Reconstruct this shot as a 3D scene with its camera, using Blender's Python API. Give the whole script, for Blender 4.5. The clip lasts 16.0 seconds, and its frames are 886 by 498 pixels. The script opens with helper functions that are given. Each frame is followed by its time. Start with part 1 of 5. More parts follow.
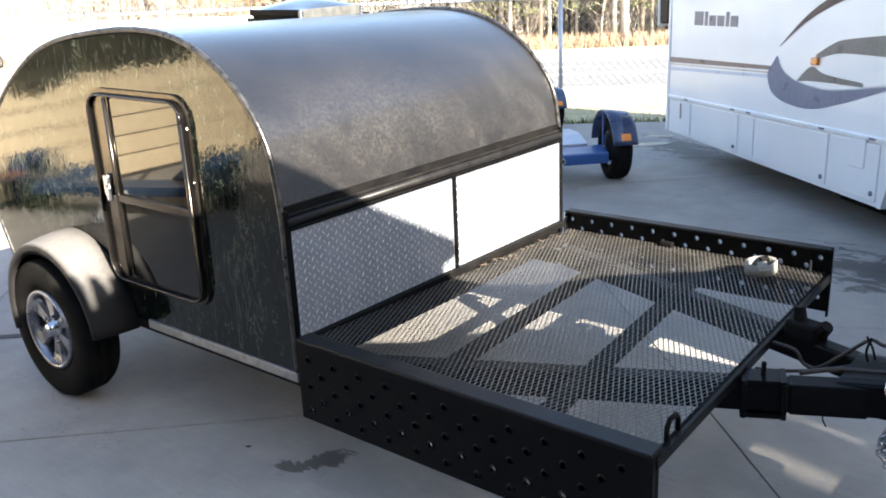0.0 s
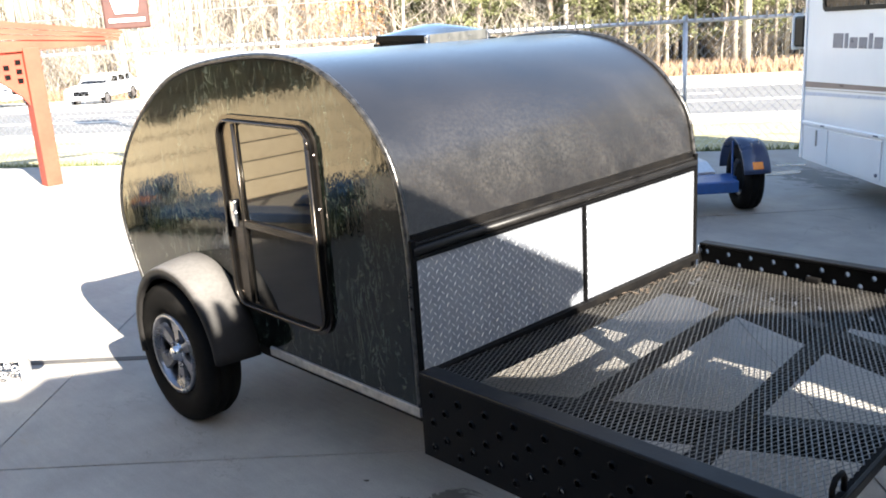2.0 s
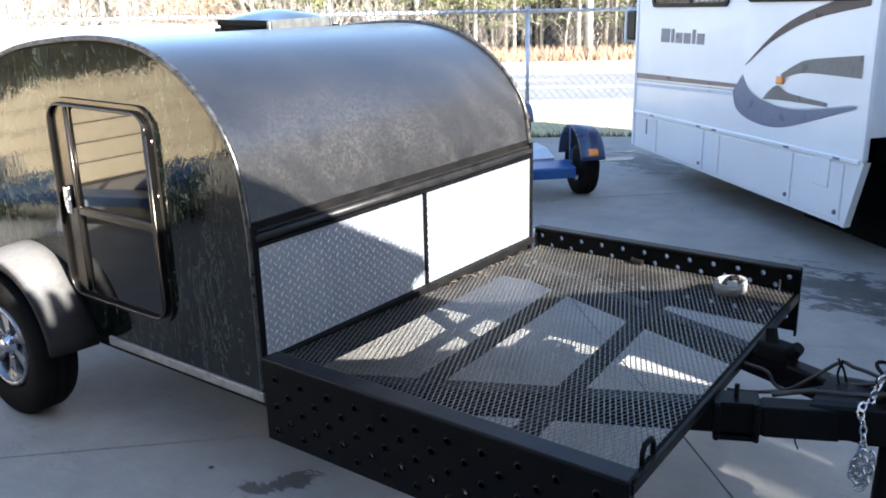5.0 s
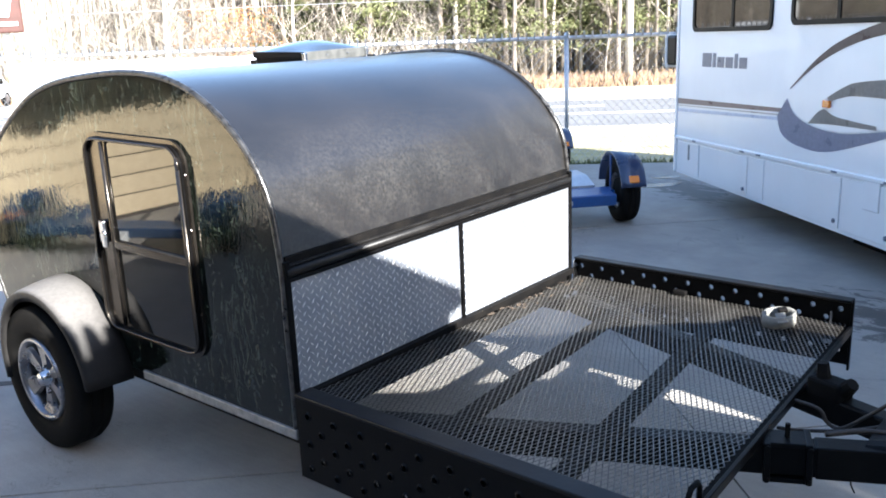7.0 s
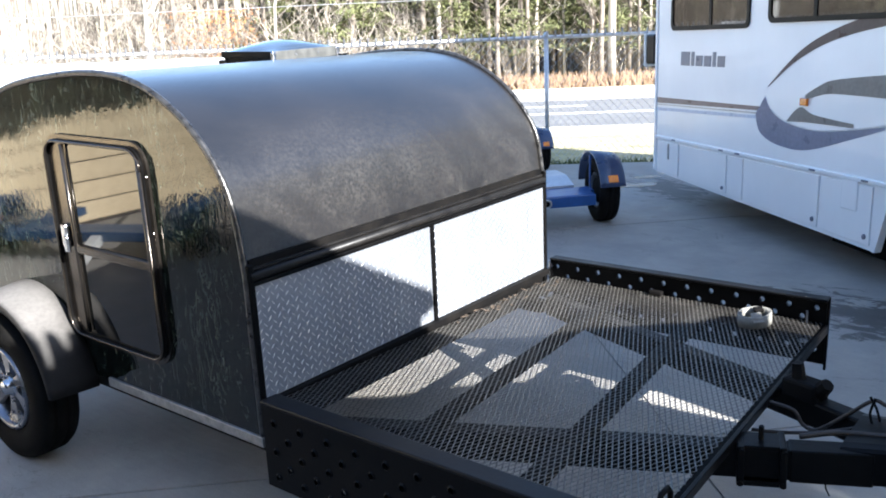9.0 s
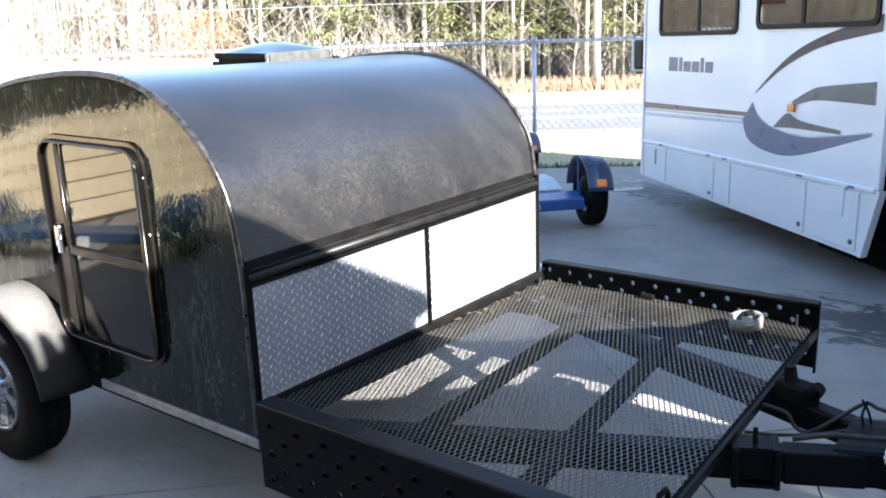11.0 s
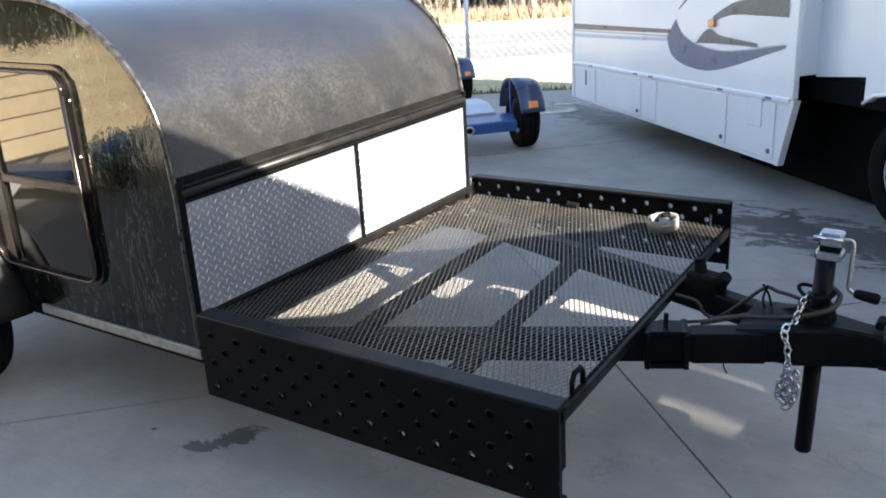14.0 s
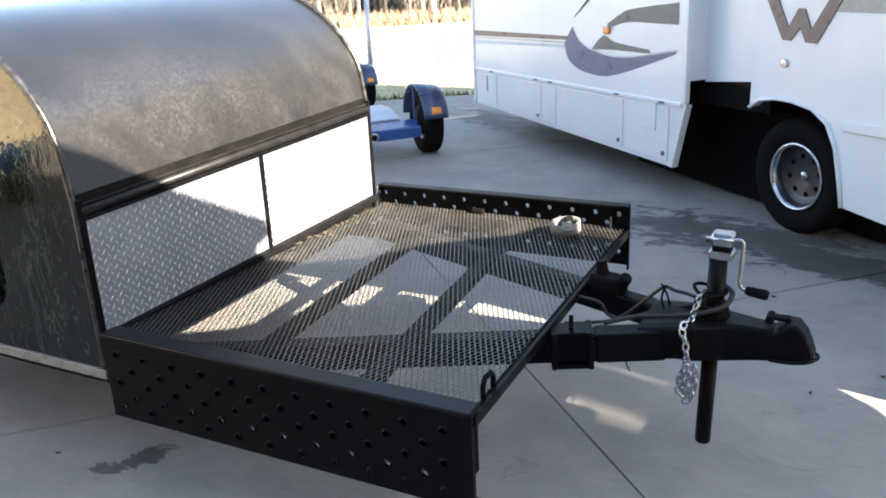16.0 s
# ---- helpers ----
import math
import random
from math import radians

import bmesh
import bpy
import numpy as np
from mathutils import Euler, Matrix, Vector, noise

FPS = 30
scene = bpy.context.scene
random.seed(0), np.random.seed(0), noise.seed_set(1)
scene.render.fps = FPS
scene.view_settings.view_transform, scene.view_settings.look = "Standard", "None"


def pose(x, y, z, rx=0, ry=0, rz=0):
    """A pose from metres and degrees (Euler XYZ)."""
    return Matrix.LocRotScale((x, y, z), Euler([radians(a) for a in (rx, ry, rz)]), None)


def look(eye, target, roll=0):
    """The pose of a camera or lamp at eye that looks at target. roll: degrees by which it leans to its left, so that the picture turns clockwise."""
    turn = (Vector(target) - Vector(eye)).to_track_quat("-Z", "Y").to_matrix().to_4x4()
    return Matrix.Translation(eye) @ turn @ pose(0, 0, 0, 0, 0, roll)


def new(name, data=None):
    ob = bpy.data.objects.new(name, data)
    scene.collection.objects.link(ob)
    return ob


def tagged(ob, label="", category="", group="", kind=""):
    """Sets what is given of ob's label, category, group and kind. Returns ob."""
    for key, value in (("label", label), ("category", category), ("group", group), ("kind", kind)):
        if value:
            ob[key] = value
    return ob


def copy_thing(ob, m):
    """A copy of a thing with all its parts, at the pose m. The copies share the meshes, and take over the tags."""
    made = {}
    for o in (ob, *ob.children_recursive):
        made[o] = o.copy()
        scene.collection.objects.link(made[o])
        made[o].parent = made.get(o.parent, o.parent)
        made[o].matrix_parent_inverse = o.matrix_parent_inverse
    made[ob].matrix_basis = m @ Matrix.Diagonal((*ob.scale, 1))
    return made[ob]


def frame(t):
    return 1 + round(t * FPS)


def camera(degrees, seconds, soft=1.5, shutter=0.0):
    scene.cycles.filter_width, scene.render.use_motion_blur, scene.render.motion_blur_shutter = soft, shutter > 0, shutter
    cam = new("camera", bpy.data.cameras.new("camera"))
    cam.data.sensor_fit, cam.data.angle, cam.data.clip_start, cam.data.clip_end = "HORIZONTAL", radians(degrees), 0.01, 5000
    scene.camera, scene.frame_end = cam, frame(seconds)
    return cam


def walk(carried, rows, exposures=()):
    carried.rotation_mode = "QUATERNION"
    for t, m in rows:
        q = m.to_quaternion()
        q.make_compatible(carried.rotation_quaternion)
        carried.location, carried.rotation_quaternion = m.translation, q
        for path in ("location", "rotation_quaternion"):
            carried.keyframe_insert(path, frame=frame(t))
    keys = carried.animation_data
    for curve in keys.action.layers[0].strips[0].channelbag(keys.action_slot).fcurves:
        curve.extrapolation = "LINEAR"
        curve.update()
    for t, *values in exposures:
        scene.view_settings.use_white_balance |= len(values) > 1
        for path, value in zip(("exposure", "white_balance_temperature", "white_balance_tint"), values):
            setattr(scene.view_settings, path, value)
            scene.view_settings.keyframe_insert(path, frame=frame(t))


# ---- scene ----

# ---------- camera ----------
cam = camera(52.69, 16.0, soft=1.8)
WALK = [
    (0, pose(2.2913, -1.9192, 1.8466, 72.042, 2.402, 38.913)),
    (0.5, pose(2.2388, -1.9043, 1.8429, 71.839, 2.157, 39.932)),
    (1, pose(2.1850, -1.8811, 1.8290, 72.403, 2.192, 41.637)),
    (1.5, pose(2.1545, -1.8545, 1.8143, 73.451, 2.772, 43.819)),
    (2, pose(2.1468, -1.8630, 1.8199, 74.168, 3.502, 45.879)),
    (2.5, pose(2.1667, -1.8574, 1.8201, 73.985, 3.774, 46.258)),
    (3, pose(2.2004, -1.8416, 1.8110, 73.053, 3.416, 43.974)),
    (3.5, pose(2.1890, -1.8678, 1.8012, 72.291, 2.426, 40.606)),
    (4, pose(2.2121, -1.8740, 1.8348, 71.382, 1.536, 38.074)),
    (4.2, pose(2.2175, -1.8803, 1.8513, 71.382, 1.242, 37.294)),
    (6.3, pose(2.2453, -1.8968, 1.8638, 74.368, 1.542, 37.312)),
    (6.5, pose(2.2370, -1.8780, 1.8668, 74.340, 1.728, 37.907)),
    (7, pose(2.2014, -1.8206, 1.8580, 74.392, 2.267, 39.222)),
    (7.5, pose(2.1915, -1.7758, 1.8511, 74.495, 2.727, 40.238)),
    (8, pose(2.1945, -1.7469, 1.8476, 74.545, 2.970, 40.574)),
    (8.5, pose(2.2124, -1.7366, 1.8453, 74.525, 2.903, 39.886)),
    (9, pose(2.2099, -1.7360, 1.8402, 74.436, 2.491, 38.250)),
    (9.2, pose(2.1980, -1.7305, 1.8376, 74.346, 2.520, 37.508)),
    (11.3, pose(2.1817, -1.7986, 1.8473, 74.805, 1.785, 37.325)),
    (11.5, pose(2.1854, -1.8295, 1.8548, 75.036, 1.524, 37.534)),
    (12, pose(2.1928, -1.8829, 1.8599, 75.371, 1.298, 38.775)),
    (12.5, pose(2.2039, -1.8932, 1.8427, 75.029, 1.678, 40.444)),
    (13, pose(2.2085, -1.8606, 1.8075, 73.600, 2.236, 39.872)),
    (13.5, pose(2.2484, -1.8570, 1.7922, 71.821, 2.444, 36.782)),
    (14, pose(2.3184, -1.8659, 1.7883, 70.347, 3.006, 33.277)),
    (14.5, pose(2.3448, -1.9023, 1.8103, 69.010, 2.946, 30.159)),
    (15, pose(2.3490, -1.8785, 1.8056, 68.587, 3.134, 28.065)),
    (15.5, pose(2.3413, -1.8791, 1.8114, 68.980, 2.959, 27.025)),
    (16, pose(2.3297, -1.8906, 1.8172, 70.288, 2.562, 27.136)),
]
walk(cam, WALK, exposures=[(0.0, 2.82, 6650, 10), (1.0, 2.78, 6600, 10), (1.5, 2.78, 6600, 10), (2.0, 2.57, 6550, 10), (2.5, 2.34, 6550, 10), (3.0, 2.01, 6500, 10), (3.5, 2.33, 6000, 10), (4.0, 2.71, 5980, 10), (6.5, 2.70, 5900, 10), (7.5, 2.47, 5950, 10), (8.0, 2.42, 5950, 10), (9.0, 2.44, 5850, 10), (11.5, 2.73, 6100, 10), (12.5, 2.38, 6550, 10), (13.0, 2.26, 6600, 10), (13.5, 2.43, 6480, 10), (14.0, 2.77, 6650, 10), (14.5, 2.88, 6800, 10), (15.0, 2.97, 6900, 10), (16.0, 3.04, 6950, 10)])

# ---------- light ----------
SUN_DIR = Vector((-0.83, 0.166, -0.5063)).normalized()      # the way the light travels
world = bpy.data.worlds.new("sky")
scene.world = world
world.use_nodes = True
wn = world.node_tree.nodes
sky = wn.new("ShaderNodeTexSky")
sky.sky_type = "NISHITA"
sky.sun_disc = False
sky.sun_elevation = math.asin(-SUN_DIR.z)
sky.sun_rotation = math.atan2(-SUN_DIR.x, -SUN_DIR.y)
sky.air_density = 1.0
sky.dust_density = 0.8
wn["Background"].inputs["Strength"].default_value = 0.080
world.node_tree.links.new(sky.outputs["Color"], wn["Background"].inputs["Color"])
sun = new("sun", bpy.data.lights.new("sun", "SUN"))
sun.data.energy = 5.0
sun.data.angle = radians(0.28)
sun.data.color = (1.0, 0.93, 0.82)
sun.matrix_world = look((0, 0, 0), SUN_DIR)


# ---------- materials ----------
class Mat:
    """A node material with a principled surface and a few ready-made texture steps."""

    def __init__(self, name, color=(0.5, 0.5, 0.5), rough=0.5, metal=0.0, spec=0.5, coat=0.0, coat_rough=0.05):
        self.m = bpy.data.materials.new(name)
        self.m.use_nodes = True
        self.n, self.l = self.m.node_tree.nodes, self.m.node_tree.links
        self.b = self.n["Principled BSDF"]
        self.b.inputs["Base Color"].default_value = (*color, 1)
        self.b.inputs["Roughness"].default_value = rough
        self.b.inputs["Metallic"].default_value = metal
        self.b.inputs["Specular IOR Level"].default_value = spec
        self.b.inputs["Coat Weight"].default_value = coat
        self.b.inputs["Coat Roughness"].default_value = coat_rough
        self.co = self.n.new("ShaderNodeTexCoord").outputs["Object"]

    def mapped(self, scale):
        mp = self.n.new("ShaderNodeMapping")
        mp.inputs["Scale"].default_value = scale
        self.l.new(self.co, mp.inputs["Vector"])
        return mp.outputs["Vector"]

    def noise(self, scale, detail=4, rough=0.55, stretch=None, dist=0.0):
        t = self.n.new("ShaderNodeTexNoise")
        t.inputs["Scale"].default_value = scale
        t.inputs["Detail"].default_value = detail
        t.inputs["Roughness"].default_value = rough
        t.inputs["Distortion"].default_value = dist
        self.l.new(self.mapped(stretch) if stretch else self.co, t.inputs["Vector"])
        return t.outputs["Fac"]

    def ramp(self, fac, *stops):
        r = self.n.new("ShaderNodeValToRGB")
        e = r.color_ramp.elements
        while len(e) < len(stops):
            e.new(0.5)
        for k, (p, c) in zip(e, stops):
            k.position = p
            k.color = (*c, 1) if len(c) == 3 else c
        self.l.new(fac, r.inputs["Fac"])
        return r.outputs["Color"]

    def mix(self, a, b, fac, kind="MIX"):
        x = self.n.new("ShaderNodeMix")
        x.data_type, x.blend_type = "RGBA", kind
        for sock, v in ((x.inputs[6], a), (x.inputs[7], b), (x.inputs[0], fac)):
            if isinstance(v, (int, float)):
                sock.default_value = v
            elif isinstance(v, tuple):
                sock.default_value = (*v, 1)
            else:
                self.l.new(v, sock)
        return x.outputs[2]

    def color(self, out):
        self.l.new(out, self.b.inputs["Base Color"])
        return self

    def rough(self, fac, lo, hi):
        r = self.ramp(fac, (0.3, (lo,) * 3), (0.7, (hi,) * 3))
        self.l.new(r, self.b.inputs["Roughness"])
        return self

    def metal(self, out):
        self.l.new(out, self.b.inputs["Metallic"])
        return self

    def bump(self, fac, dist=0.002, strength=0.5):
        b = self.n.new("ShaderNodeBump")
        b.inputs["Strength"].default_value = strength
        b.inputs["Distance"].default_value = dist
        self.l.new(fac, b.inputs["Height"])
        last = self.b.inputs["Normal"].links
        if last:
            self.l.new(last[0].from_socket, b.inputs["Normal"])
        self.l.new(b.outputs["Normal"], self.b.inputs["Normal"])
        self.l.new(b.outputs["Normal"], self.b.inputs["Coat Normal"])
        return self

    def random_tint(self, out, lo, hi):
        info = self.n.new("ShaderNodeObjectInfo")
        t = self.ramp(info.outputs["Random"], (0, lo), (1, hi))
        return self.mix(out, t, 1.0, "MULTIPLY")


def speckled(name, c1, c2, scale, rough=0.6, metal=0.0, coat=0.0, bump=0.0, bscale=None, spec=0.5):
    m = Mat(name, rough=rough, metal=metal, coat=coat, spec=spec)
    n1, n2 = m.noise(scale), m.noise(scale * 7, 3)
    col = m.ramp(n1, (0.3, c1), (0.7, c2))
    m.color(m.mix(col, m.ramp(n2, (0.3, (0.82,) * 3), (0.7, (1.1,) * 3)), 0.6, "MULTIPLY"))
    m.rough(n1, rough * 0.85, min(1, rough * 1.15))
    if bump:
        m.bump(m.noise(bscale or scale * 9, 5), bump, 0.6)
    return m.m


def make_concrete():
    m = Mat("concrete", rough=0.75)
    big, mid, fine = m.noise(0.55, 5, 0.6), m.noise(3.5, 6, 0.62), m.noise(160, 3)
    broom = m.noise(26, 4, 0.6, (0.25, 1.6, 1), 0.3)
    rust = m.noise(1.1, 5, 0.6, (1.0, 1.6, 1), 1.5)
    c = m.ramp(big, (0.28, (0.262, 0.248, 0.228)), (0.5, (0.325, 0.306, 0.278)), (0.72, (0.375, 0.350, 0.312)))
    c = m.mix(c, (0.33, 0.25, 0.16), m.ramp(rust, (0.64, (0,) * 3), (0.76, (0.35,) * 3)))
    c = m.mix(c, m.ramp(m.noise(0.9, 7, 0.68, (1, 1, 1), 2.0), (0.487, (1,) * 3), (0.495, (0.62,) * 3), (0.503, (1,) * 3)), m.ramp(rust, (0.40, (0.9,) * 3), (0.46, (0,) * 3)), "MULTIPLY")
    c = m.mix(c, m.ramp(mid, (0.30, (0.78, 0.78, 0.80)), (0.68, (1.08, 1.07, 1.05))), 0.8, "MULTIPLY")
    c = m.mix(c, m.ramp(broom, (0.3, (0.92,) * 3), (0.7, (1.05,) * 3)), 0.7, "MULTIPLY")
    c = m.mix(c, m.ramp(fine, (0.35, (0.86,) * 3), (0.65, (1.09,) * 3)), 0.65, "MULTIPLY")
    # water dried in streaks: (centre, radii, turn)
    ragged = m.noise(7, 7, 0.72, (0.6, 1.3, 1), 0.8)
    wet = None
    for x, y, rx, ry, turn in ((-0.08, 0.11, 0.165, 0.058, 55), (1.45, 3.42, 0.95, 0.36, -12), (2.22, 3.05, 0.34, 0.15, -20), (-1.4, 6.2, 0.6, 0.28, -38), (2.05, 2.0, 0.05, 0.02, 0)):
        mp = m.n.new("ShaderNodeMapping")
        mp.vector_type = "TEXTURE"
        mp.inputs["Location"].default_value = (x, y, 0)
        mp.inputs["Rotation"].default_value = (0, 0, radians(turn))
        mp.inputs["Scale"].default_value = (rx * 1.6, ry * 1.6, 1)
        m.l.new(m.co, mp.inputs["Vector"])
        g = m.n.new("ShaderNodeTexGradient")
        g.gradient_type = "SPHERICAL"
        m.l.new(mp.outputs["Vector"], g.inputs["Vector"])
        wet = g.outputs["Color"] if wet is None else m.mix(wet, g.outputs["Color"], 1.0, "ADD")
    edge = m.mix(wet, m.ramp(ragged, (0.25, (0,) * 3), (0.75, (1,) * 3)), 0.60)
    mask = m.mix(m.ramp(edge, (0.475, (0,) * 3), (0.515, (1,) * 3)), m.ramp(wet, (0.02, (0,) * 3), (0.22, (1,) * 3)), 1.0, "MULTIPLY")
    c = m.mix(c, m.mix(c, (0.34, 0.335, 0.335), 1.0, "MULTIPLY"), mask)
    m.color(m.random_tint(c, (0.95,) * 3, (1.04,) * 3))
    m.l.new(m.ramp(mask, (0, (0.74,) * 3), (1, (0.58,) * 3)), m.b.inputs["Roughness"])
    m.bump(fine, 0.0012, 0.5).bump(mid, 0.003, 0.3)
    return m.m


def make_side():
    """Thick wavy clear lacquer over a dark mossy bark print with pale flecks."""
    m = Mat("bark_print_panel", rough=0.5, spec=0.0, coat=1.0, coat_rough=0.030)
    m.b.inputs["Coat IOR"].default_value = 1.47
    streak = m.noise(15, 9, 0.72, (1.0, 1.0, 0.40), 1.6)
    patch = m.noise(3.4, 6, 0.62, (1.0, 1.0, 0.6), 0.8)
    fleck = m.noise(27, 8, 0.82, (1.0, 1.0, 0.65), 2.0)
    vein = m.noise(9, 5, 0.6, (1.0, 1.0, 0.22), 2.2)
    c = m.ramp(patch, (0.32, (0.0016, 0.0025, 0.0020)), (0.5, (0.0040, 0.0058, 0.0042)), (0.70, (0.013, 0.0145, 0.0085)))
    c = m.mix(c, m.ramp(streak, (0.38, (0.25, 0.30, 0.28)), (0.55, (0.9, 0.95, 0.9)), (0.66, (2.4, 2.7, 2.3))), 0.95, "MULTIPLY")
    light = m.ramp(fleck, (0.565, (0,) * 3), (0.65, (1,) * 3))
    c = m.mix(c, (0.15, 0.18, 0.14), m.mix(light, m.ramp(streak, (0.46, (0.05,) * 3), (0.60, (1.0,) * 3)), 1.0, "MULTIPLY"))
    line = m.ramp(vein, (0.485, (0,) * 3), (0.5, (0.55,) * 3), (0.515, (0,) * 3))
    c = m.mix(c, (0.11, 0.13, 0.105), m.mix(line, m.ramp(patch, (0.42, (0,) * 3), (0.6, (1,) * 3)), 1.0, "MULTIPLY"))
    m.color(c)
    m.bump(m.noise(1.3, 2, 0.4), 0.010, 0.13).bump(m.noise(7, 5, 0.68, (1, 1, 0.5)), 0.0032, 0.55).bump(m.noise(45, 5, 0.7, (1, 1, 0.35)), 0.0006, 0.14)
    return m.m


def make_roof():
    """Black liner coating: sheeny, with scuffs rubbed through in drifts."""
    m = Mat("roof_coating", rough=0.36, spec=0.5, coat=0.85, coat_rough=0.24)
    a, b, c3 = m.noise(3.0, 6, 0.62), m.noise(70, 8, 0.78, (1, 1, 1), 0.4), m.noise(240, 3)
    drift = m.noise(2.2, 5, 0.65, (1, 1, 1), 1.0)
    c = m.ramp(a, (0.3, (0.0068, 0.0063, 0.0062)), (0.7, (0.0125, 0.0112, 0.0106)))
    rub = m.mix(m.ramp(b, (0.40, (0,) * 3), (0.72, (1,) * 3)), m.ramp(drift, (0.42, (0.15,) * 3), (0.66, (1.0,) * 3)), 1.0, "MULTIPLY")
    sep = m.n.new("ShaderNodeSeparateXYZ")
    m.l.new(m.co, sep.inputs["Vector"])
    low = m.n.new("ShaderNodeMapRange")
    low.inputs["From Min"].default_value, low.inputs["From Max"].default_value = 1.50, 1.16
    low.inputs["To Min"].default_value = 0.04
    m.l.new(sep.outputs["Z"], low.inputs["Value"])
    rub = m.mix(rub, low.outputs["Result"], 1.0, "MULTIPLY")
    c = m.mix(c, (0.078, 0.073, 0.066), rub)
    m.color(c)
    m.rough(b, 0.30, 0.35)
    m.bump(c3, 0.0010, 0.35).bump(b, 0.0006, 0.08).bump(a, 0.004, 0.12)
    return m.m


def make_tread():
    """Aluminium tread plate: a dull field with its raised bars rubbed brighter."""
    m = Mat("tread_plate_aluminium", (0.3, 0.3, 0.3), 0.4, 0.52)
    n1, n2 = m.noise(6, 5), m.noise(90, 4, 0.6, (1, 1, 3))
    field = m.ramp(n1, (0.3, (0.235, 0.252, 0.285)), (0.7, (0.295, 0.312, 0.342)))
    sep = m.n.new("ShaderNodeSeparateXYZ")
    m.l.new(m.co, sep.inputs["Vector"])
    mr = m.n.new("ShaderNodeMapRange")
    mr.inputs["From Min"].default_value, mr.inputs["From Max"].default_value = -0.00402, -0.0034
    m.l.new(sep.outputs["X"], mr.inputs["Value"])
    m.color(m.mix(field, (0.50, 0.51, 0.53), mr.outputs["Result"]))
    m.rough(n2, 0.34, 0.46)
    m.bump(n2, 0.0004, 0.3)
    return m.m


def make_guard():
    """Black moulded plastic, dusty grey; upward faces are painted paler to stand for sunlight."""
    m = Mat("grey_black_plastic", (0.03, 0.03, 0.03), 0.32, spec=0.06)
    n1, n2 = m.noise(7, 6, 0.65), m.noise(60, 4)
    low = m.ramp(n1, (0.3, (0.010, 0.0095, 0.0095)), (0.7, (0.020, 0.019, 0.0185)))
    sunlit_top = m.ramp(n1, (0.3, (0.125, 0.118, 0.112)), (0.7, (0.150, 0.142, 0.134)))
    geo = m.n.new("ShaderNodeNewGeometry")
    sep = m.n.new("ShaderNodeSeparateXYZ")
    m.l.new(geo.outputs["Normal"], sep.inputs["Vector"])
    # paler the more a face points up: sunlight put into the colour
    facing_up = m.ramp(sep.outputs["Z"], (0.42, (0.06,) * 3), (0.82, (1,) * 3))
    m.color(m.mix(low, sunlit_top, m.mix(facing_up, m.ramp(n2, (0.25, (0.8,) * 3), (0.6, (1,) * 3)), 1.0, "MULTIPLY")))
    m.rough(n1, 0.40, 0.55)
    m.bump(n2, 0.0006, 0.4)
    return m.m


def make_rv_white():
    m = Mat("white_fibreglass", (0.8, 0.8, 0.8), 0.22, coat=0.4)
    n1, n2 = m.noise(1.3, 5), m.noise(9, 6, 0.65, (1, 1, 0.25))
    c = m.ramp(n1, (0.3, (0.77, 0.77, 0.765)), (0.7, (0.83, 0.83, 0.825)))
    m.color(m.mix(c, m.ramp(n2, (0.35, (0.972, 0.972, 0.968)), (0.6, (1.0,) * 3)), 0.35, "MULTIPLY"))
    m.rough(n1, 0.25, 0.265)
    m.bump(m.noise(3, 2), 0.002, 0.1)
    return m.m


def make_grass():
    m = Mat("dry_turf", rough=0.95, spec=0.2)
    a, b, c3 = m.noise(0.35, 5), m.noise(2.5, 6, 0.7), m.noise(30, 4)
    c = m.ramp(a, (0.3, (0.44, 0.385, 0.25)), (0.5, (0.50, 0.44, 0.30)), (0.7, (0.30, 0.30, 0.14)))
    c = m.mix(c, m.ramp(b, (0.3, (0.6, 0.62, 0.5)), (0.7, (1.2, 1.15, 1.05))), 0.8, "MULTIPLY")
    m.color(m.mix(c, m.ramp(c3, (0.3, (0.7,) * 3), (0.7, (1.2,) * 3)), 0.7, "MULTIPLY"))
    m.bump(c3, 0.02, 0.8)
    return m.m


def make_glass_dark():
    m = Mat("tinted_glass", (0.006, 0.006, 0.0055), 0.03, spec=0.52)
    m.bump(m.noise(1.5, 2), 0.003, 0.08)
    return m.m


CONCRETE = make_concrete()
SIDE, ROOF, TREAD, RVWHITE, GRASS, GLASS = make_side(), make_roof(), make_tread(), make_rv_white(), make_grass(), make_glass_dark()
BLACK = speckled("black_enamel_steel", (0.0025, 0.0025, 0.0028), (0.0048, 0.0045, 0.0045), 6, 0.38, spec=0.11, bump=0.0008, bscale=70)
BLACKDULL = speckled("worn_black_steel", (0.0040, 0.0040, 0.0045), (0.010, 0.009, 0.008), 9, 0.6, spec=0.06, bump=0.001, bscale=80)
TRIM = speckled("black_trim", (0.006, 0.0055, 0.0055), (0.015, 0.014, 0.013), 14, 0.42, spec=0.25, metal=0.0, bump=0.001, bscale=60)
MESHPAINT = speckled("worn_mesh_paint", (0.035, 0.033, 0.031), (0.098, 0.092, 0.083), 5, 0.36, spec=0.45)
BRONZE = speckled("bronze_anodised", (0.050, 0.044, 0.038), (0.085, 0.073, 0.062), 12, 0.22, metal=0.85)
EDGING = speckled("rubbed_edge_moulding", (0.030, 0.029, 0.029), (0.115, 0.11, 0.105), 38, 0.30, metal=0.7, bump=0.0016, bscale=110)
# BLACK turned paler and bluer, painting sky sheen onto the rail top
SKYBLACK = speckled("sky_sheen_enamel", (0.004, 0.0042, 0.005), (0.009, 0.009, 0.010), 10, 0.42, spec=0.18, bump=0.0006, bscale=60)
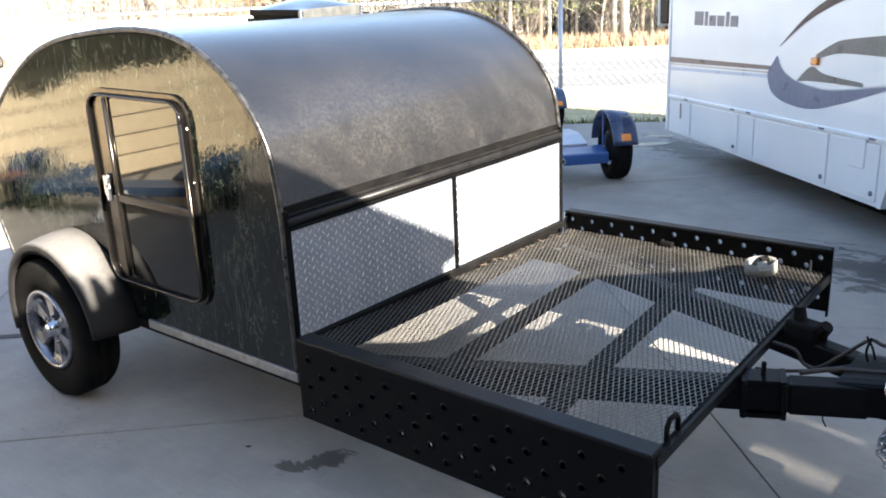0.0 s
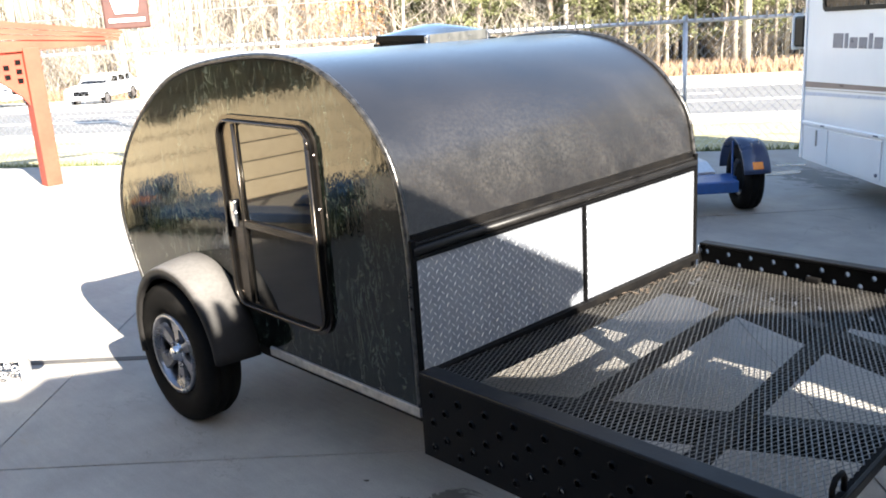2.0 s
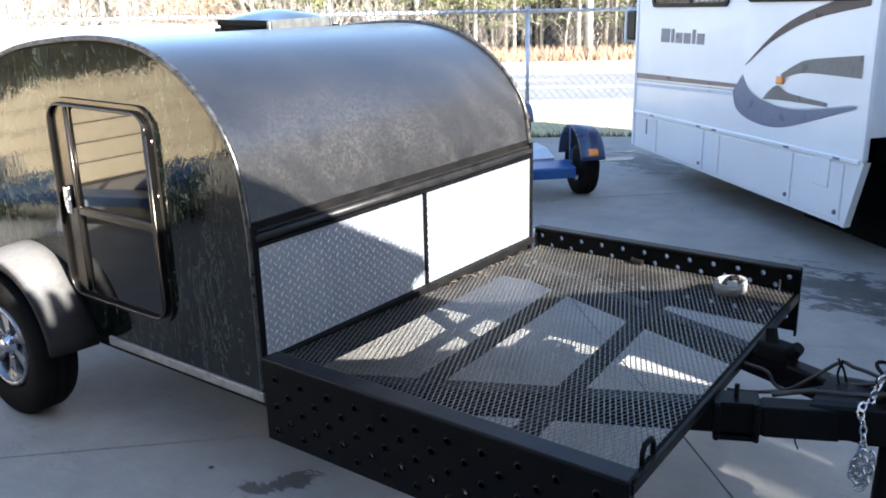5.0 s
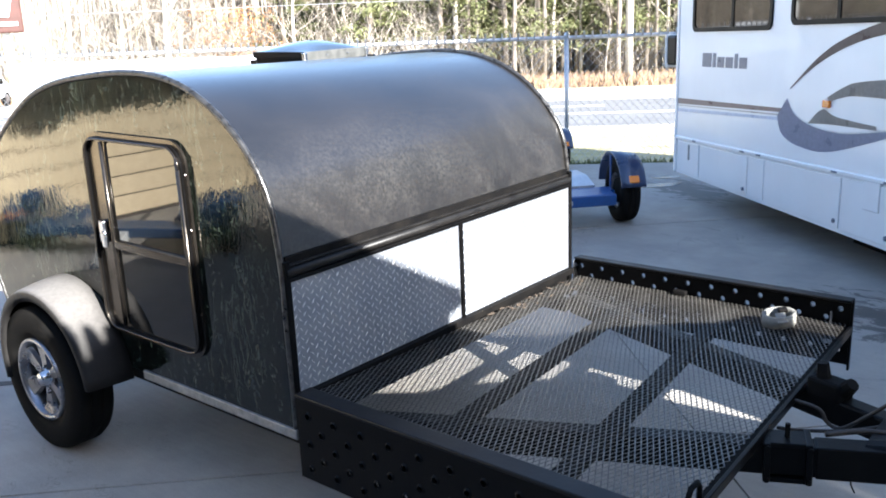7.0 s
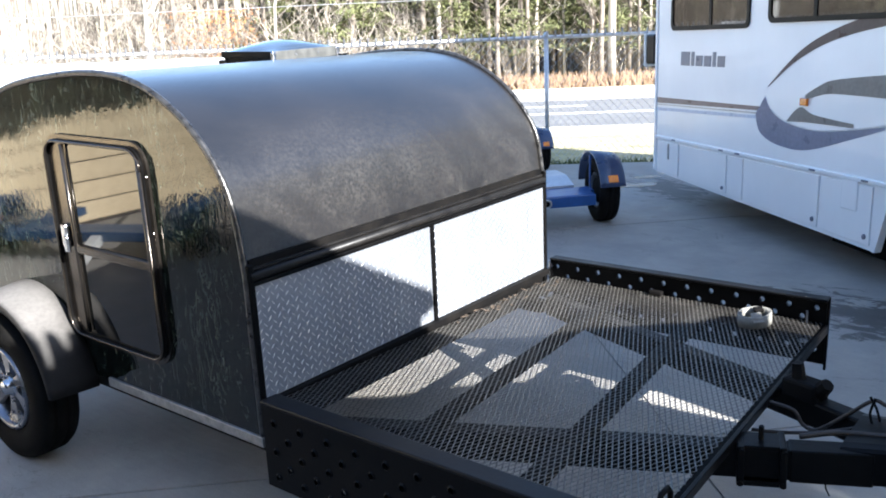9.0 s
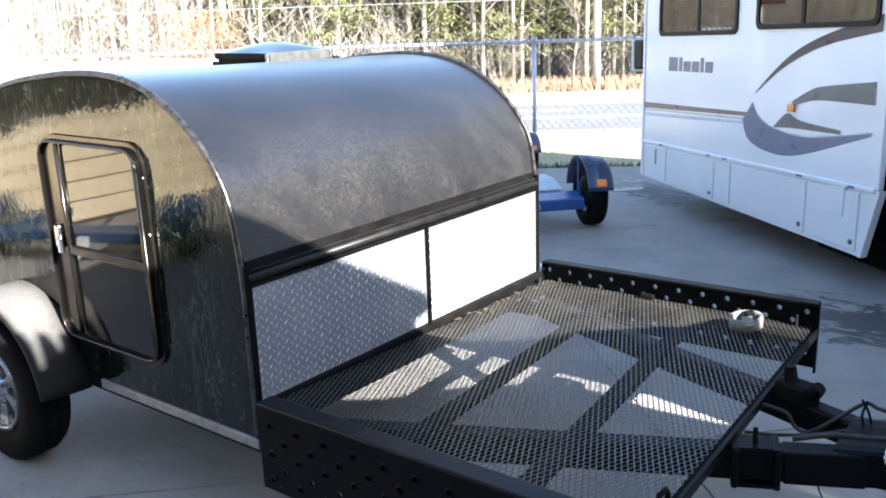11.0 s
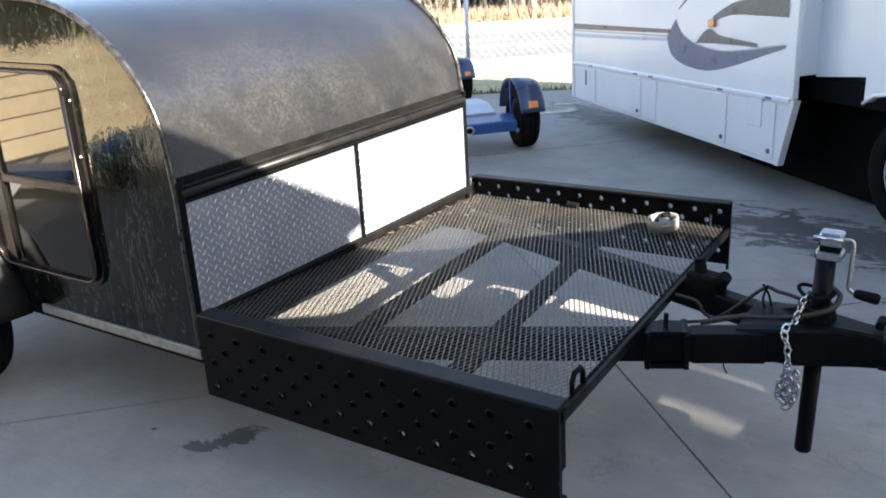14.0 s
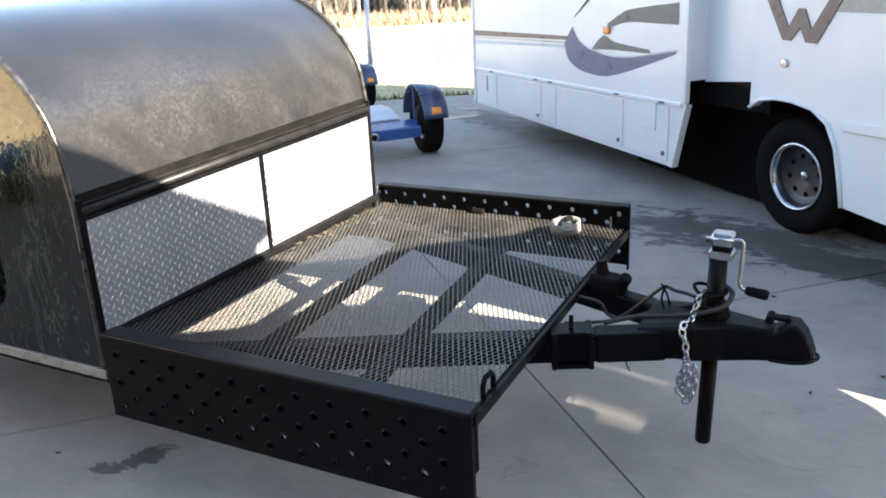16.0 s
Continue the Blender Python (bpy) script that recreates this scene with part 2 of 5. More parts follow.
NAVY = speckled("navy_enamel", (0.012, 0.024, 0.068), (0.020, 0.038, 0.098), 4, 0.30, coat=0.5)
DISH = speckled("dull_steel_dish", (0.035, 0.035, 0.038), (0.085, 0.085, 0.09), 9, 0.34, metal=0.8)
WATER = Mat("standing_water", (0.16, 0.165, 0.17), 0.22, spec=0.8).m
TURFEDGE = speckled("edge_grass", (0.05, 0.075, 0.02), (0.16, 0.17, 0.06), 1.5, 0.9)
# grey copy of the skirt's black, for its lit side
LITSKIRT = speckled("lit_skirt_acrylic", (0.05, 0.052, 0.05), (0.10, 0.10, 0.095), 25, 0.4)
RUSTLEAF = speckled("dead_leaf", (0.05, 0.036, 0.024), (0.09, 0.066, 0.045), 60, 0.8)
LOOM = speckled("brown_cable_loom", (0.020, 0.014, 0.010), (0.045, 0.033, 0.024), 25, 0.6)
CARWHITE = speckled("white_car_paint", (0.62, 0.63, 0.65), (0.70, 0.71, 0.72), 2, 0.2, coat=0.8)
BANNER = speckled("white_vinyl_banner", (0.70, 0.70, 0.70), (0.78, 0.78, 0.77), 3, 0.5)
RUBBER = speckled("tyre_rubber", (0.005, 0.0048, 0.0046), (0.011, 0.0104, 0.0098), 12, 0.8, spec=0.06, bump=0.001)
ALLOY = speckled("alloy_rim", (0.19, 0.195, 0.215), (0.30, 0.30, 0.325), 10, 0.30, metal=0.9)
CHROME = speckled("zinc_plate", (0.45, 0.46, 0.48), (0.62, 0.62, 0.64), 20, 0.20, metal=1.0)
GALV = speckled("galvanised_wire", (0.50, 0.51, 0.53), (0.62, 0.62, 0.64), 6, 0.45, metal=0.7)
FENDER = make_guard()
BLUE = speckled("blue_paint", (0.004, 0.050, 0.185), (0.007, 0.066, 0.24), 5, 0.38, coat=0.2)
# BLUE made paler and greyer to stand for sun on the mirrored dolly
SUNBLUE = speckled("sunlit_blue_paint", (0.030, 0.070, 0.15), (0.045, 0.095, 0.19), 5, 0.45)
ORANGE = speckled("amber_lens", (0.75, 0.20, 0.02), (0.85, 0.27, 0.03), 30, 0.2, coat=0.5)
BROWN = speckled("brown_stripe", (0.15, 0.105, 0.10), (0.19, 0.14, 0.13), 5, 0.3)
TAUPE = speckled("taupe_stripe", (0.35, 0.33, 0.30), (0.41, 0.39, 0.36), 5, 0.3)
SLATE = speckled("slate_stripe", (0.36, 0.38, 0.49), (0.41, 0.43, 0.54), 5, 0.3)
PALE = speckled("pale_blue_stripe", (0.45, 0.50, 0.60), (0.52, 0.56, 0.65), 5, 0.3)
DARKBLUE = speckled("dark_blue_graphic", (0.12, 0.13, 0.17), (0.16, 0.17, 0.21), 5, 0.3)
# near-black, standing for shade in wells, holes and grooves; also plain dark parts
DARK = speckled("near_black", (0.0025, 0.0025, 0.0025), (0.005, 0.005, 0.005), 5, 0.9, spec=0.1)
ASPHALT = speckled("asphalt", (0.12, 0.12, 0.122), (0.165, 0.165, 0.163), 1.5, 0.85, bump=0.004, bscale=60)
WHITELINE = speckled("road_paint", (0.60, 0.60, 0.56), (0.75, 0.75, 0.72), 8, 0.7)
REDWOOD = speckled("red_stained_wood", (0.26, 0.040, 0.020), (0.38, 0.065, 0.034), 3, 0.6, bump=0.002, bscale=40)
SIDING = speckled("tan_lap_siding", (0.68, 0.55, 0.35), (0.75, 0.62, 0.41), 2, 0.6)
BROWNROOF = speckled("brown_shingle", (0.05, 0.04, 0.035), (0.10, 0.08, 0.065), 4, 0.9, bump=0.004)
STRAP = speckled("off_white_webbing", (0.15, 0.145, 0.128), (0.25, 0.24, 0.215), 30, 0.8, bump=0.001)
SMOKE = speckled("smoked_acrylic", (0.022, 0.030, 0.042), (0.034, 0.044, 0.058), 3, 0.10, coat=1.0)
ALU = speckled("mill_aluminium", (0.20, 0.20, 0.205), (0.38, 0.375, 0.37), 30, 0.55, metal=0.6)
JOINT = speckled("joint_filler", (0.05, 0.047, 0.045), (0.09, 0.085, 0.08), 8, 0.9)
BARK = speckled("winter_bark", (0.13, 0.107, 0.085), (0.26, 0.22, 0.18), 3, 0.9)
PALEBARK = speckled("pale_bark", (0.30, 0.265, 0.215), (0.46, 0.41, 0.35), 3, 0.9)
FARBARK = speckled("far_bark", (0.085, 0.07, 0.056), (0.17, 0.142, 0.115), 1.0, 0.9)
NEEDLE = speckled("pine_needles", (0.066, 0.076, 0.028), (0.150, 0.155, 0.060), 1.2, 0.8)
RUST = speckled("russet_leaves", (0.30, 0.13, 0.05), (0.42, 0.20, 0.08), 1.2, 0.85)
SEDGE = speckled("broomsedge", (0.19, 0.12, 0.075), (0.30, 0.205, 0.13), 0.8, 0.95)
SIGNBROWN = speckled("sign_brown", (0.045, 0.014, 0.010), (0.07, 0.022, 0.016), 5, 0.5)
WHITE = speckled("white_paint", (0.72, 0.72, 0.70), (0.80, 0.80, 0.78), 6, 0.5)


# ---------- building helpers ----------
def part(name, bm, material, parent=None, label="", smooth=False, at=None):
    me = bpy.data.meshes.new(name)
    bmesh.ops.recalc_face_normals(bm, faces=bm.faces[:])
    bm.to_mesh(me)
    bm.free()
    me.materials.append(material)
    if smooth:
        me.polygons.foreach_set("use_smooth", [True] * len(me.polygons))
    ob = new(name, me)
    if parent:
        ob.parent = parent
    if at is not None:
        ob.matrix_basis = at
    if label:
        ob["label"] = label
    return ob


def thing(name, label, category, at=None, group="", kind=""):
    ob = new(name)
    ob.empty_display_size = 0.2
    if at is not None:
        ob.matrix_basis = at
    return tagged(ob, label, category, group, kind)


def box(bm, x0, x1, y0, y1, z0, z1, bevel=0.0, at=None):
    m = Matrix.Translation(((x0 + x1) / 2, (y0 + y1) / 2, (z0 + z1) / 2)) @ Matrix.Diagonal((x1 - x0, y1 - y0, z1 - z0, 1))
    vs = bmesh.ops.create_cube(bm, size=1, matrix=(at @ m) if at is not None else m)["verts"]
    if bevel:
        es = list({e for v in vs for e in v.link_edges})
        bmesh.ops.bevel(bm, geom=es, offset=bevel, segments=2, affect="EDGES", profile=0.5)
    return bm


def boxm(*a, **k):
    return box(bmesh.new(), *a, **k)


def tube(bm, pts, r, seg=8, cap=True, flat=1.0):
    """A round rod swept along pts; r may be one number or one for each point."""
    pts = [Vector(p) for p in pts]
    rs = r if isinstance(r, (list, tuple)) else [r] * len(pts)
    rings, up = [], None
    for i, p in enumerate(pts):
        d = (pts[min(i + 1, len(pts) - 1)] - pts[max(i - 1, 0)]).normalized()
        if up is None:
            up = d.orthogonal().normalized()
        up = (up - d * up.dot(d)).normalized()
        side = d.cross(up)
        rings.append([bm.verts.new(p + (up * math.cos(a) + side * math.sin(a) * flat) * rs[i]) for a in (2 * math.pi * k / seg for k in range(seg))])
    for a, b in zip(rings, rings[1:]):
        for k in range(seg):
            bm.faces.new((a[k], a[(k + 1) % seg], b[(k + 1) % seg], b[k]))
    if cap:
        bm.faces.new(rings[0])
        bm.faces.new(rings[-1][::-1])
    return bm


def beam(bm, a, b, w, h, bevel=0.004, over=0.0):
    """A square bar from a to b, w wide and h high, lying level or sloped."""
    a, b = Vector(a), Vector(b)
    d = b - a
    m = Matrix.Translation((a + b) / 2) @ d.to_track_quat("X", "Z").to_matrix().to_4x4()
    return box(bm, -d.length / 2 - over, d.length / 2 + over, -w / 2, w / 2, -h / 2, h / 2, bevel, m)


def lathe(bm, prof, center, axis="Y", seg=40):
    """prof: (radius, along the axis) points, closed if the first equals the last."""
    c = Vector(center)
    rings = []
    for k in range(seg):
        a = 2 * math.pi * k / seg
        ring = []
        for r, h in prof:
            v = Vector((r * math.cos(a), h, r * math.sin(a))) if axis == "Y" else Vector((r * math.cos(a), r * math.sin(a), h))
            ring.append(bm.verts.new(c + v))
        rings.append(ring)
    for k in range(seg):
        a, b = rings[k], rings[(k + 1) % seg]
        for i in range(len(prof) - 1):
            if prof[i][0] < 1e-6 and prof[i + 1][0] < 1e-6:
                continue
            bm.faces.new((a[i], a[i + 1], b[i + 1], b[i]))
    bmesh.ops.remove_doubles(bm, verts=bm.verts[:], dist=1e-5)
    return bm


def slab(bm, outline, place, depth):
    """An outline (list of 2D points) given thickness: place(u, v, w) gives the 3D point."""
    a = [bm.verts.new(place(u, v, 0)) for u, v in outline]
    b = [bm.verts.new(place(u, v, depth)) for u, v in outline]
    bm.faces.new(a)
    bm.faces.new(b[::-1])
    n = len(a)
    for i in range(n):
        bm.faces.new((a[i], a[(i + 1) % n], b[(i + 1) % n], b[i]))
    return bm


def spline(ctrl, n, closed=False):
    """Catmull-Rom curve through control points."""
    c = [Vector(p) for p in ctrl]
    out = []
    last = len(c) if closed else len(c) - 1
    for i in range(last):
        g = (lambda j: c[j % len(c)]) if closed else (lambda j: c[max(0, min(len(c) - 1, j))])
        p0, p1, p2, p3 = g(i - 1), g(i), g(i + 1), g(i + 2)
        for k in range(n):
            t = k / n
            out.append(0.5 * ((2 * p1) + (p2 - p0) * t + (2 * p0 - 5 * p1 + 4 * p2 - p3) * t * t + (3 * p1 - p0 - 3 * p2 + p3) * t ** 3))
    if not closed:
        out.append(c[-1])
    return out


def round_rect(u0, u1, v0, v1, r, n=5):
    out = []
    for cx, cy, a0 in ((u1 - r, v1 - r, 0), (u0 + r, v1 - r, 90), (u0 + r, v0 + r, 180), (u1 - r, v0 + r, 270)):
        for k in range(n + 1):
            a = radians(a0 + 90 * k / n)
            out.append((cx + r * math.cos(a), cy + r * math.sin(a)))
    return out


def ring_slab(bm, outer, inner, place, depth):
    """A frame between two outlines with the same number of points."""
    n = len(outer)
    vs = [[bm.verts.new(place(u, v, w)) for u, v in line] for line in (outer, inner) for w in (0, depth)]
    o0, o1, i0, i1 = vs
    for k in range(n):
        j = (k + 1) % n
        for a, b in ((o0, i0), (i0, i1), (i1, o1), (o1, o0)):
            bm.faces.new((a[k], a[j], b[j], b[k]))
    return bm


# ---------- ground, road, pavement ----------
RU, RN = Vector((0.829, 0.559, 0)), Vector((-0.559, 0.829, 0))      # along the road and away over it
EDGE = 7.35                                                        # where the pavement ends


def drop(s):
    return -0.02 if s <= EDGE else max(-0.02 - 0.064 * (s - EDGE), -1.75)


def over_road(a, s, up=0.0):
    p = RU * a + RN * s
    return Vector((p.x, p.y, drop(s) + up))


bm = bmesh.new()
aa = [-400, -120, -60, -40, -30, -20, -10, 0, 10, 20, 40, 80, 400]
ss = [-400, -60, -10, EDGE, 9, 11, 13, 17, 22.3, 27, 32, 34.4, 60, 120, 400]
vs = [[bm.verts.new(over_road(a, s)) for a in aa] for s in ss]
for i in range(len(ss) - 1):
    for j in range(len(aa) - 1):
        bm.faces.new((vs[i][j], vs[i][j + 1], vs[i + 1][j + 1], vs[i + 1][j]))
tagged(part("ground", bm, GRASS), "dry winter turf sloping down to a road", "ground", kind="structure")


def strip(name, s0, s1, a0, a1, up, material, parent=None):
    bm = bmesh.new()
    q = [over_road(a0, s0, up), over_road(a1, s0, up), over_road(a1, s1, up), over_road(a0, s1, up)]
    lo = [bm.verts.new(p - Vector((0, 0, 0.05))) for p in q]
    hi = [bm.verts.new(p) for p in q]
    bm.faces.new(hi)
    for i in range(4):
        bm.faces.new((lo[i], lo[(i + 1) % 4], hi[(i + 1) % 4], hi[i]))
    return part(name, bm, material, parent)


road = tagged(strip("road", 13.0, 22.3, -120, 90, 0.012, ASPHALT), "sunlit grey asphalt road with white lines", "road", kind="structure")
GRAVEL = speckled("pale_gravel", (0.50, 0.47, 0.42), (0.62, 0.59, 0.53), 2.0, 0.95, bump=0.004, bscale=80)
tagged(strip("shoulder_near", 11.2, 12.96, -120, 90, 0.010, GRAVEL), "pale gravel road shoulder", "shoulder", kind="structure")
tagged(strip("shoulder_far", 22.34, 31.5, -120, 90, 0.010, GRAVEL), "wide pale gravel verge beyond the road", "shoulder", kind="structure")
strip("edge_line", 16.4, 16.7, -120, 90, 0.018, WHITELINE, road)
for k in range(14):
    strip("lane_dash", 19.2, 19.45, -40 + k * 5.0, -37.4 + k * 5.0, 0.018, WHITELINE, road)

# concrete slabs, laid at 45 degrees to the trailer
pavement = thing("pavement", "grey broom-finished concrete yard with sawn joints", "pavement", kind="structure")
P45, Q45 = Vector((0.7071, 0.7071, 0)), Vector((-0.7071, 0.7071, 0))


def clipped(poly):
    out = []
    for i, p in enumerate(poly):
        q = poly[(i + 1) % len(poly)]
        dp, dq = EDGE - p.dot(RN), EDGE - q.dot(RN)
        if dp >= 0:
            out.append(p)
        if dp * dq < 0:
            out.append(p + (q - p) * (dp / (dp - dq)))
    return out


bed = clipped([Vector((-30, -14, 0)), Vector((14, -14, 0)), Vector((14, 14, 0)), Vector((-30, 14, 0))])
part("joint_bed", slab(bmesh.new(), [(p.x, p.y) for p in bed], lambda u, v, w: Vector((u, v, -0.006 - w)), 0.004), JOINT, pavement)
pj = [1.65 + 3.6 * k for k in range(-6, 6)]
qj = [0.53 + 3.6 * k for k in range(-4, 6)]
for i in range(len(pj) - 1):
    for j in range(len(qj) - 1):
        g, h = 0.0035, 0.0055
        poly = clipped([P45 * p + Q45 * q for p, q in ((pj[i] + g, qj[j] + h), (pj[i + 1] - g, qj[j] + h), (pj[i + 1] - g, qj[j + 1] - h), (pj[i] + g, qj[j + 1] - h))])
        if len(poly) < 3:
            continue
        mid = sum(poly, Vector()) / len(poly)
        if mid.x > 13 or mid.x < -19 or mid.y < -12:
            continue
        bm = bmesh.new()
        tilt = random.uniform(-0.0008, 0.0008)
        lo = [bm.verts.new((p.x, p.y, -0.12)) for p in poly]
        hi = [bm.verts.new((p.x, p.y, -0.0025)) for p in poly]
        top = [bm.verts.new((p.x + (mid.x - p.x) * 0.0005, p.y + (mid.y - p.y) * 0.0005, tilt * 0.5)) for p in poly]
        n = len(poly)
        bm.faces.new(top)
        for k in range(n):
            m2 = (k + 1) % n
            bm.faces.new((lo[k], lo[m2], hi[m2], hi[k]))
            bm.faces.new((hi[k], hi[m2], top[m2], top[k]))
        part("concrete_slab", bm, CONCRETE, pavement)




def puddle(center, size, seed, turn):
    rnd2 = random.Random(seed)
    ph = [(rnd2.uniform(0, 6.28), rnd2.uniform(0.3, 1)) for _ in range(6)]
    pts = []
    for k in range(44):
        a = 2 * math.pi * k / 44
        r = 1 + 0.5 * sum(w * math.sin((i + 2) * a + p) / (i + 1.8) for i, (p, w) in enumerate(ph))
        x, y = r * size[0] * math.cos(a), r * size[1] * math.sin(a)
        pts.append((center[0] + x * math.cos(turn) - y * math.sin(turn), center[1] + x * math.sin(turn) + y * math.cos(turn)))
    bm = slab(bmesh.new(), pts, lambda u, v, w: Vector((u, v, 0.004 - w)), 0.003)
    tagged(part("puddle", bm, WATER), "shallow puddle of clear water on the concrete", "puddle")


puddle((-1.80, 6.60), (0.13, 0.06), 4, 0.6)
puddle((-1.70, 6.20), (0.26, 0.07), 6, 0.9)
bm = bmesh.new()
rnd1 = random.Random(5)
for k in range(3500):
    p = over_road(rnd1.uniform(-14, 6), EDGE + 0.02 + abs(rnd1.gauss(0, 0.07)), 0.0)
    w = RU * rnd1.uniform(0.004, 0.012)
    bm.faces.new([bm.verts.new(p - w), bm.verts.new(p + w), bm.verts.new(p + Vector((rnd1.gauss(0, 0.03), rnd1.gauss(0, 0.03), rnd1.uniform(0.03, 0.10))))])
tagged(part("edge_grass", bm, TURFEDGE), "low green grass along the concrete edge", "grass", kind="stuff")
for x, y, turn, size in ((-0.39, 0.025, 40, 0.013), (1.845, 2.525, 10, 0.018), (2.118, 1.567, 75, 0.012), (2.37, 1.82, 20, 0.015)):
    # curled leaf blades with a raised midrib
    bm = bmesh.new()
    line = [(-1.0, 0.0), (-0.5, 0.42), (0.0, 0.55), (0.5, 0.38), (1.0, 0.0)]
    rib = [bm.verts.new((u * size, 0, 0.004 + 0.006 * u * u)) for u, _ in line]
    for side in (1, -1):
        out = [bm.verts.new((u * size, side * v * size, 0.006 if 0 < k < 4 else 0.010)) for k, (u, v) in enumerate(line)]
        for k in range(4):
            bm.faces.new((rib[k], rib[k + 1], out[k + 1], out[k]))
    bmesh.ops.solidify(bm, geom=bm.faces[:], thickness=0.0012)
    tagged(part("fallen_leaf", bm, RUSTLEAF, at=pose(x, y, 0.0, 0, 0, turn)), "small brown dead leaf lying on the concrete", "leaf", "leaves on the concrete")
# drain seam behind the trailer
bm = bmesh.new()
a, b = Vector((-2.2, 0.23, 0)), Vector((-9.0, -6.5, 0))
beam(bm, (a.x, a.y, 0.001), (b.x, b.y, 0.001), 0.05, 0.006, 0)
tagged(part("drain_seam", bm, JOINT), "dark drain seam across the concrete", "drain", kind="structure")

# ---------- the camper trailer ----------
W = 1.79
camper = thing("camper_trailer", "black teardrop camping trailer with bark-print sides, parked on concrete", "trailer")
# side outline: front foot, round nose, long falling tail
CTRL = [(-0.012, 0.43), (-0.014, 0.80), (-0.020, 1.06), (-0.075, 1.31), (-0.265, 1.515), (-0.56, 1.632), (-1.0, 1.635), (-1.52, 1.54), (-1.98, 1.25), (-2.19, 0.90), (-2.09, 0.56), (-2.0, 0.43)]
PROFILE = [(p.x, p.y) for p in spline([(x, z, 0) for x, z in CTRL], 7)]


def inset(line, d):
    cx, cz = -1.1, 0.95
    out = []
    for x, z in line:
        v = Vector((x - cx, z - cz))
        v -= v.normalized() * d
        out.append((cx + v.x, cz + v.y))
    return out


for y0, nm in ((0.0, "side_panel"), (W - 0.03, "side_panel")):
    part(nm, slab(bmesh.new(), inset(PROFILE, 0.012), lambda u, v, w, y0=y0: Vector((u, y0 + w, v)), 0.03), SIDE, camper, "glossy dark side panel with a mossy bark print")
# edge mouldings along both sides
for y in (0.004, W - 0.004):
    part("edge_trim", tube(bmesh.new(), [(x, y, z) for x, z in PROFILE], 0.0115, 8), EDGING, camper, "rubbed dark metal edge moulding", smooth=True)
# roof skin, from the moulding over the plates back to the tail
skin = inset([p for i, p in enumerate(PROFILE) if i >= 12], 0.004)
bm = bmesh.new()
ys = [0.012 + (W - 0.024) * k / 10 for k in range(11)]
rows_v = [[bm.verts.new((x, y, z)) for y in ys] for x, z in skin]
for r0, r1 in zip(rows_v, rows_v[1:]):
    for k in range(10):
        bm.faces.new((r0[k], r0[k + 1], r1[k + 1], r1[k]))
roof = part("roof_skin", bm, ROOF, camper, "dark textured roof skin curving down to the nose", smooth=True)
# floor and lower shell
part("floor_deck", boxm(-2.05, -0.02, 0.01, W - 0.01, 0.43, 0.46), BLACKDULL, camper)
part("sill_strip", boxm(-0.93, 0.0, -0.010, 0.004, 0.412, 0.449, 0.003), ALU, camper, "scuffed bare aluminium sill strip")
part("chassis_rail", boxm(-2.0, 0.02, 0.03, 0.09, 0.37, 0.425, 0.004), BLACKDULL, camper)
part("chassis_rail", boxm(-2.0, 0.02, W - 0.09, W - 0.03, 0.37, 0.425, 0.004), BLACKDULL, camper)
# hidden block, added to keep bounced light off the ground below
part("underfloor_tank", boxm(-1.34, -0.95, 0.45, W - 0.35, 0.20, 0.428, 0.02), BLACKDULL, camper)
part("cross_member", boxm(-0.62, -0.56, 0.09, W - 0.09, 0.36, 0.425, 0.004), BLACKDULL, camper)
part("axle", tube(bmesh.new(), [(-1.46, -0.02, 0.345), (-1.46, W + 0.02, 0.345)], 0.035, 10), BLACKDULL, camper)

def leaned(ob):
    for v in ob.data.vertices:
        v.co.z -= 0.024 * v.co.y * min(1.0, max(0.0, (v.co.z - 1.06) / 0.3))


for ob in list(camper.children):
    leaned(ob)

# nose: two tread plates, dividing bar and mouldings
front = part("nose_board", boxm(-0.030, -0.012, 0.02, W - 0.02, 0.44, 1.06), BLACKDULL, camper)


def tread_plate(y0, y1, z0, z1):
    bm = bmesh.new()
    box(bm, -0.012, -0.004, y0, y1, z0, z1)
    step, rise = 0.0205, 0.0165
    iy = 0
    y = y0 + 0.012
    while y < y1 - 0.008:
        iz = 0
        z = z0 + 0.012 + rise * (iy % 2)
        while z < z1 - 0.010:
            s = 1 if iy % 2 else -1
            a = radians(90 + 40 * s)
            c, sn = math.cos(a), math.sin(a)
            L, w2 = 0.0125, 0.0030
            q = []
            for u, v in ((-L, 0), (0, -w2), (L, 0), (0, w2)):
                q.append(bm.verts.new((-0.0042, y + u * c - v * sn, z + u * sn + v * c)))
            e = [bm.verts.new((-0.0026, y + u * c, z + u * sn)) for u in (-L * 0.6, L * 0.6)]
            bm.faces.new((q[0], q[1], e[0]))
            bm.faces.new((q[1], q[2], e[1]))
            bm.faces.new((q[1], e[1], e[0]))
            bm.faces.new((q[2], q[3], e[1]))
            bm.faces.new((q[3], q[0], e[0]))
            bm.faces.new((q[3], e[0], e[1]))
            z += 2 * rise
            iz += 1
        y += step
        iy += 1
    return bm


part("tread_plate", tread_plate(0.024, 0.925, 0.573, 0.977), TREAD, camper, "bright aluminium tread plate, half in shade")
part("tread_plate", tread_plate(0.943, W - 0.022, 0.573, 0.977), TREAD, camper, "bright aluminium tread plate in full sun")
part("dividing_bar", boxm(-0.012, 0.006, 0.924, 0.944, 0.57, 0.99, 0.003), BLACK, camper)
part("nose_moulding", boxm(-0.016, 0.004, 0.012, W - 0.012, 0.975, 0.990, 0.003), BLACK, camper)
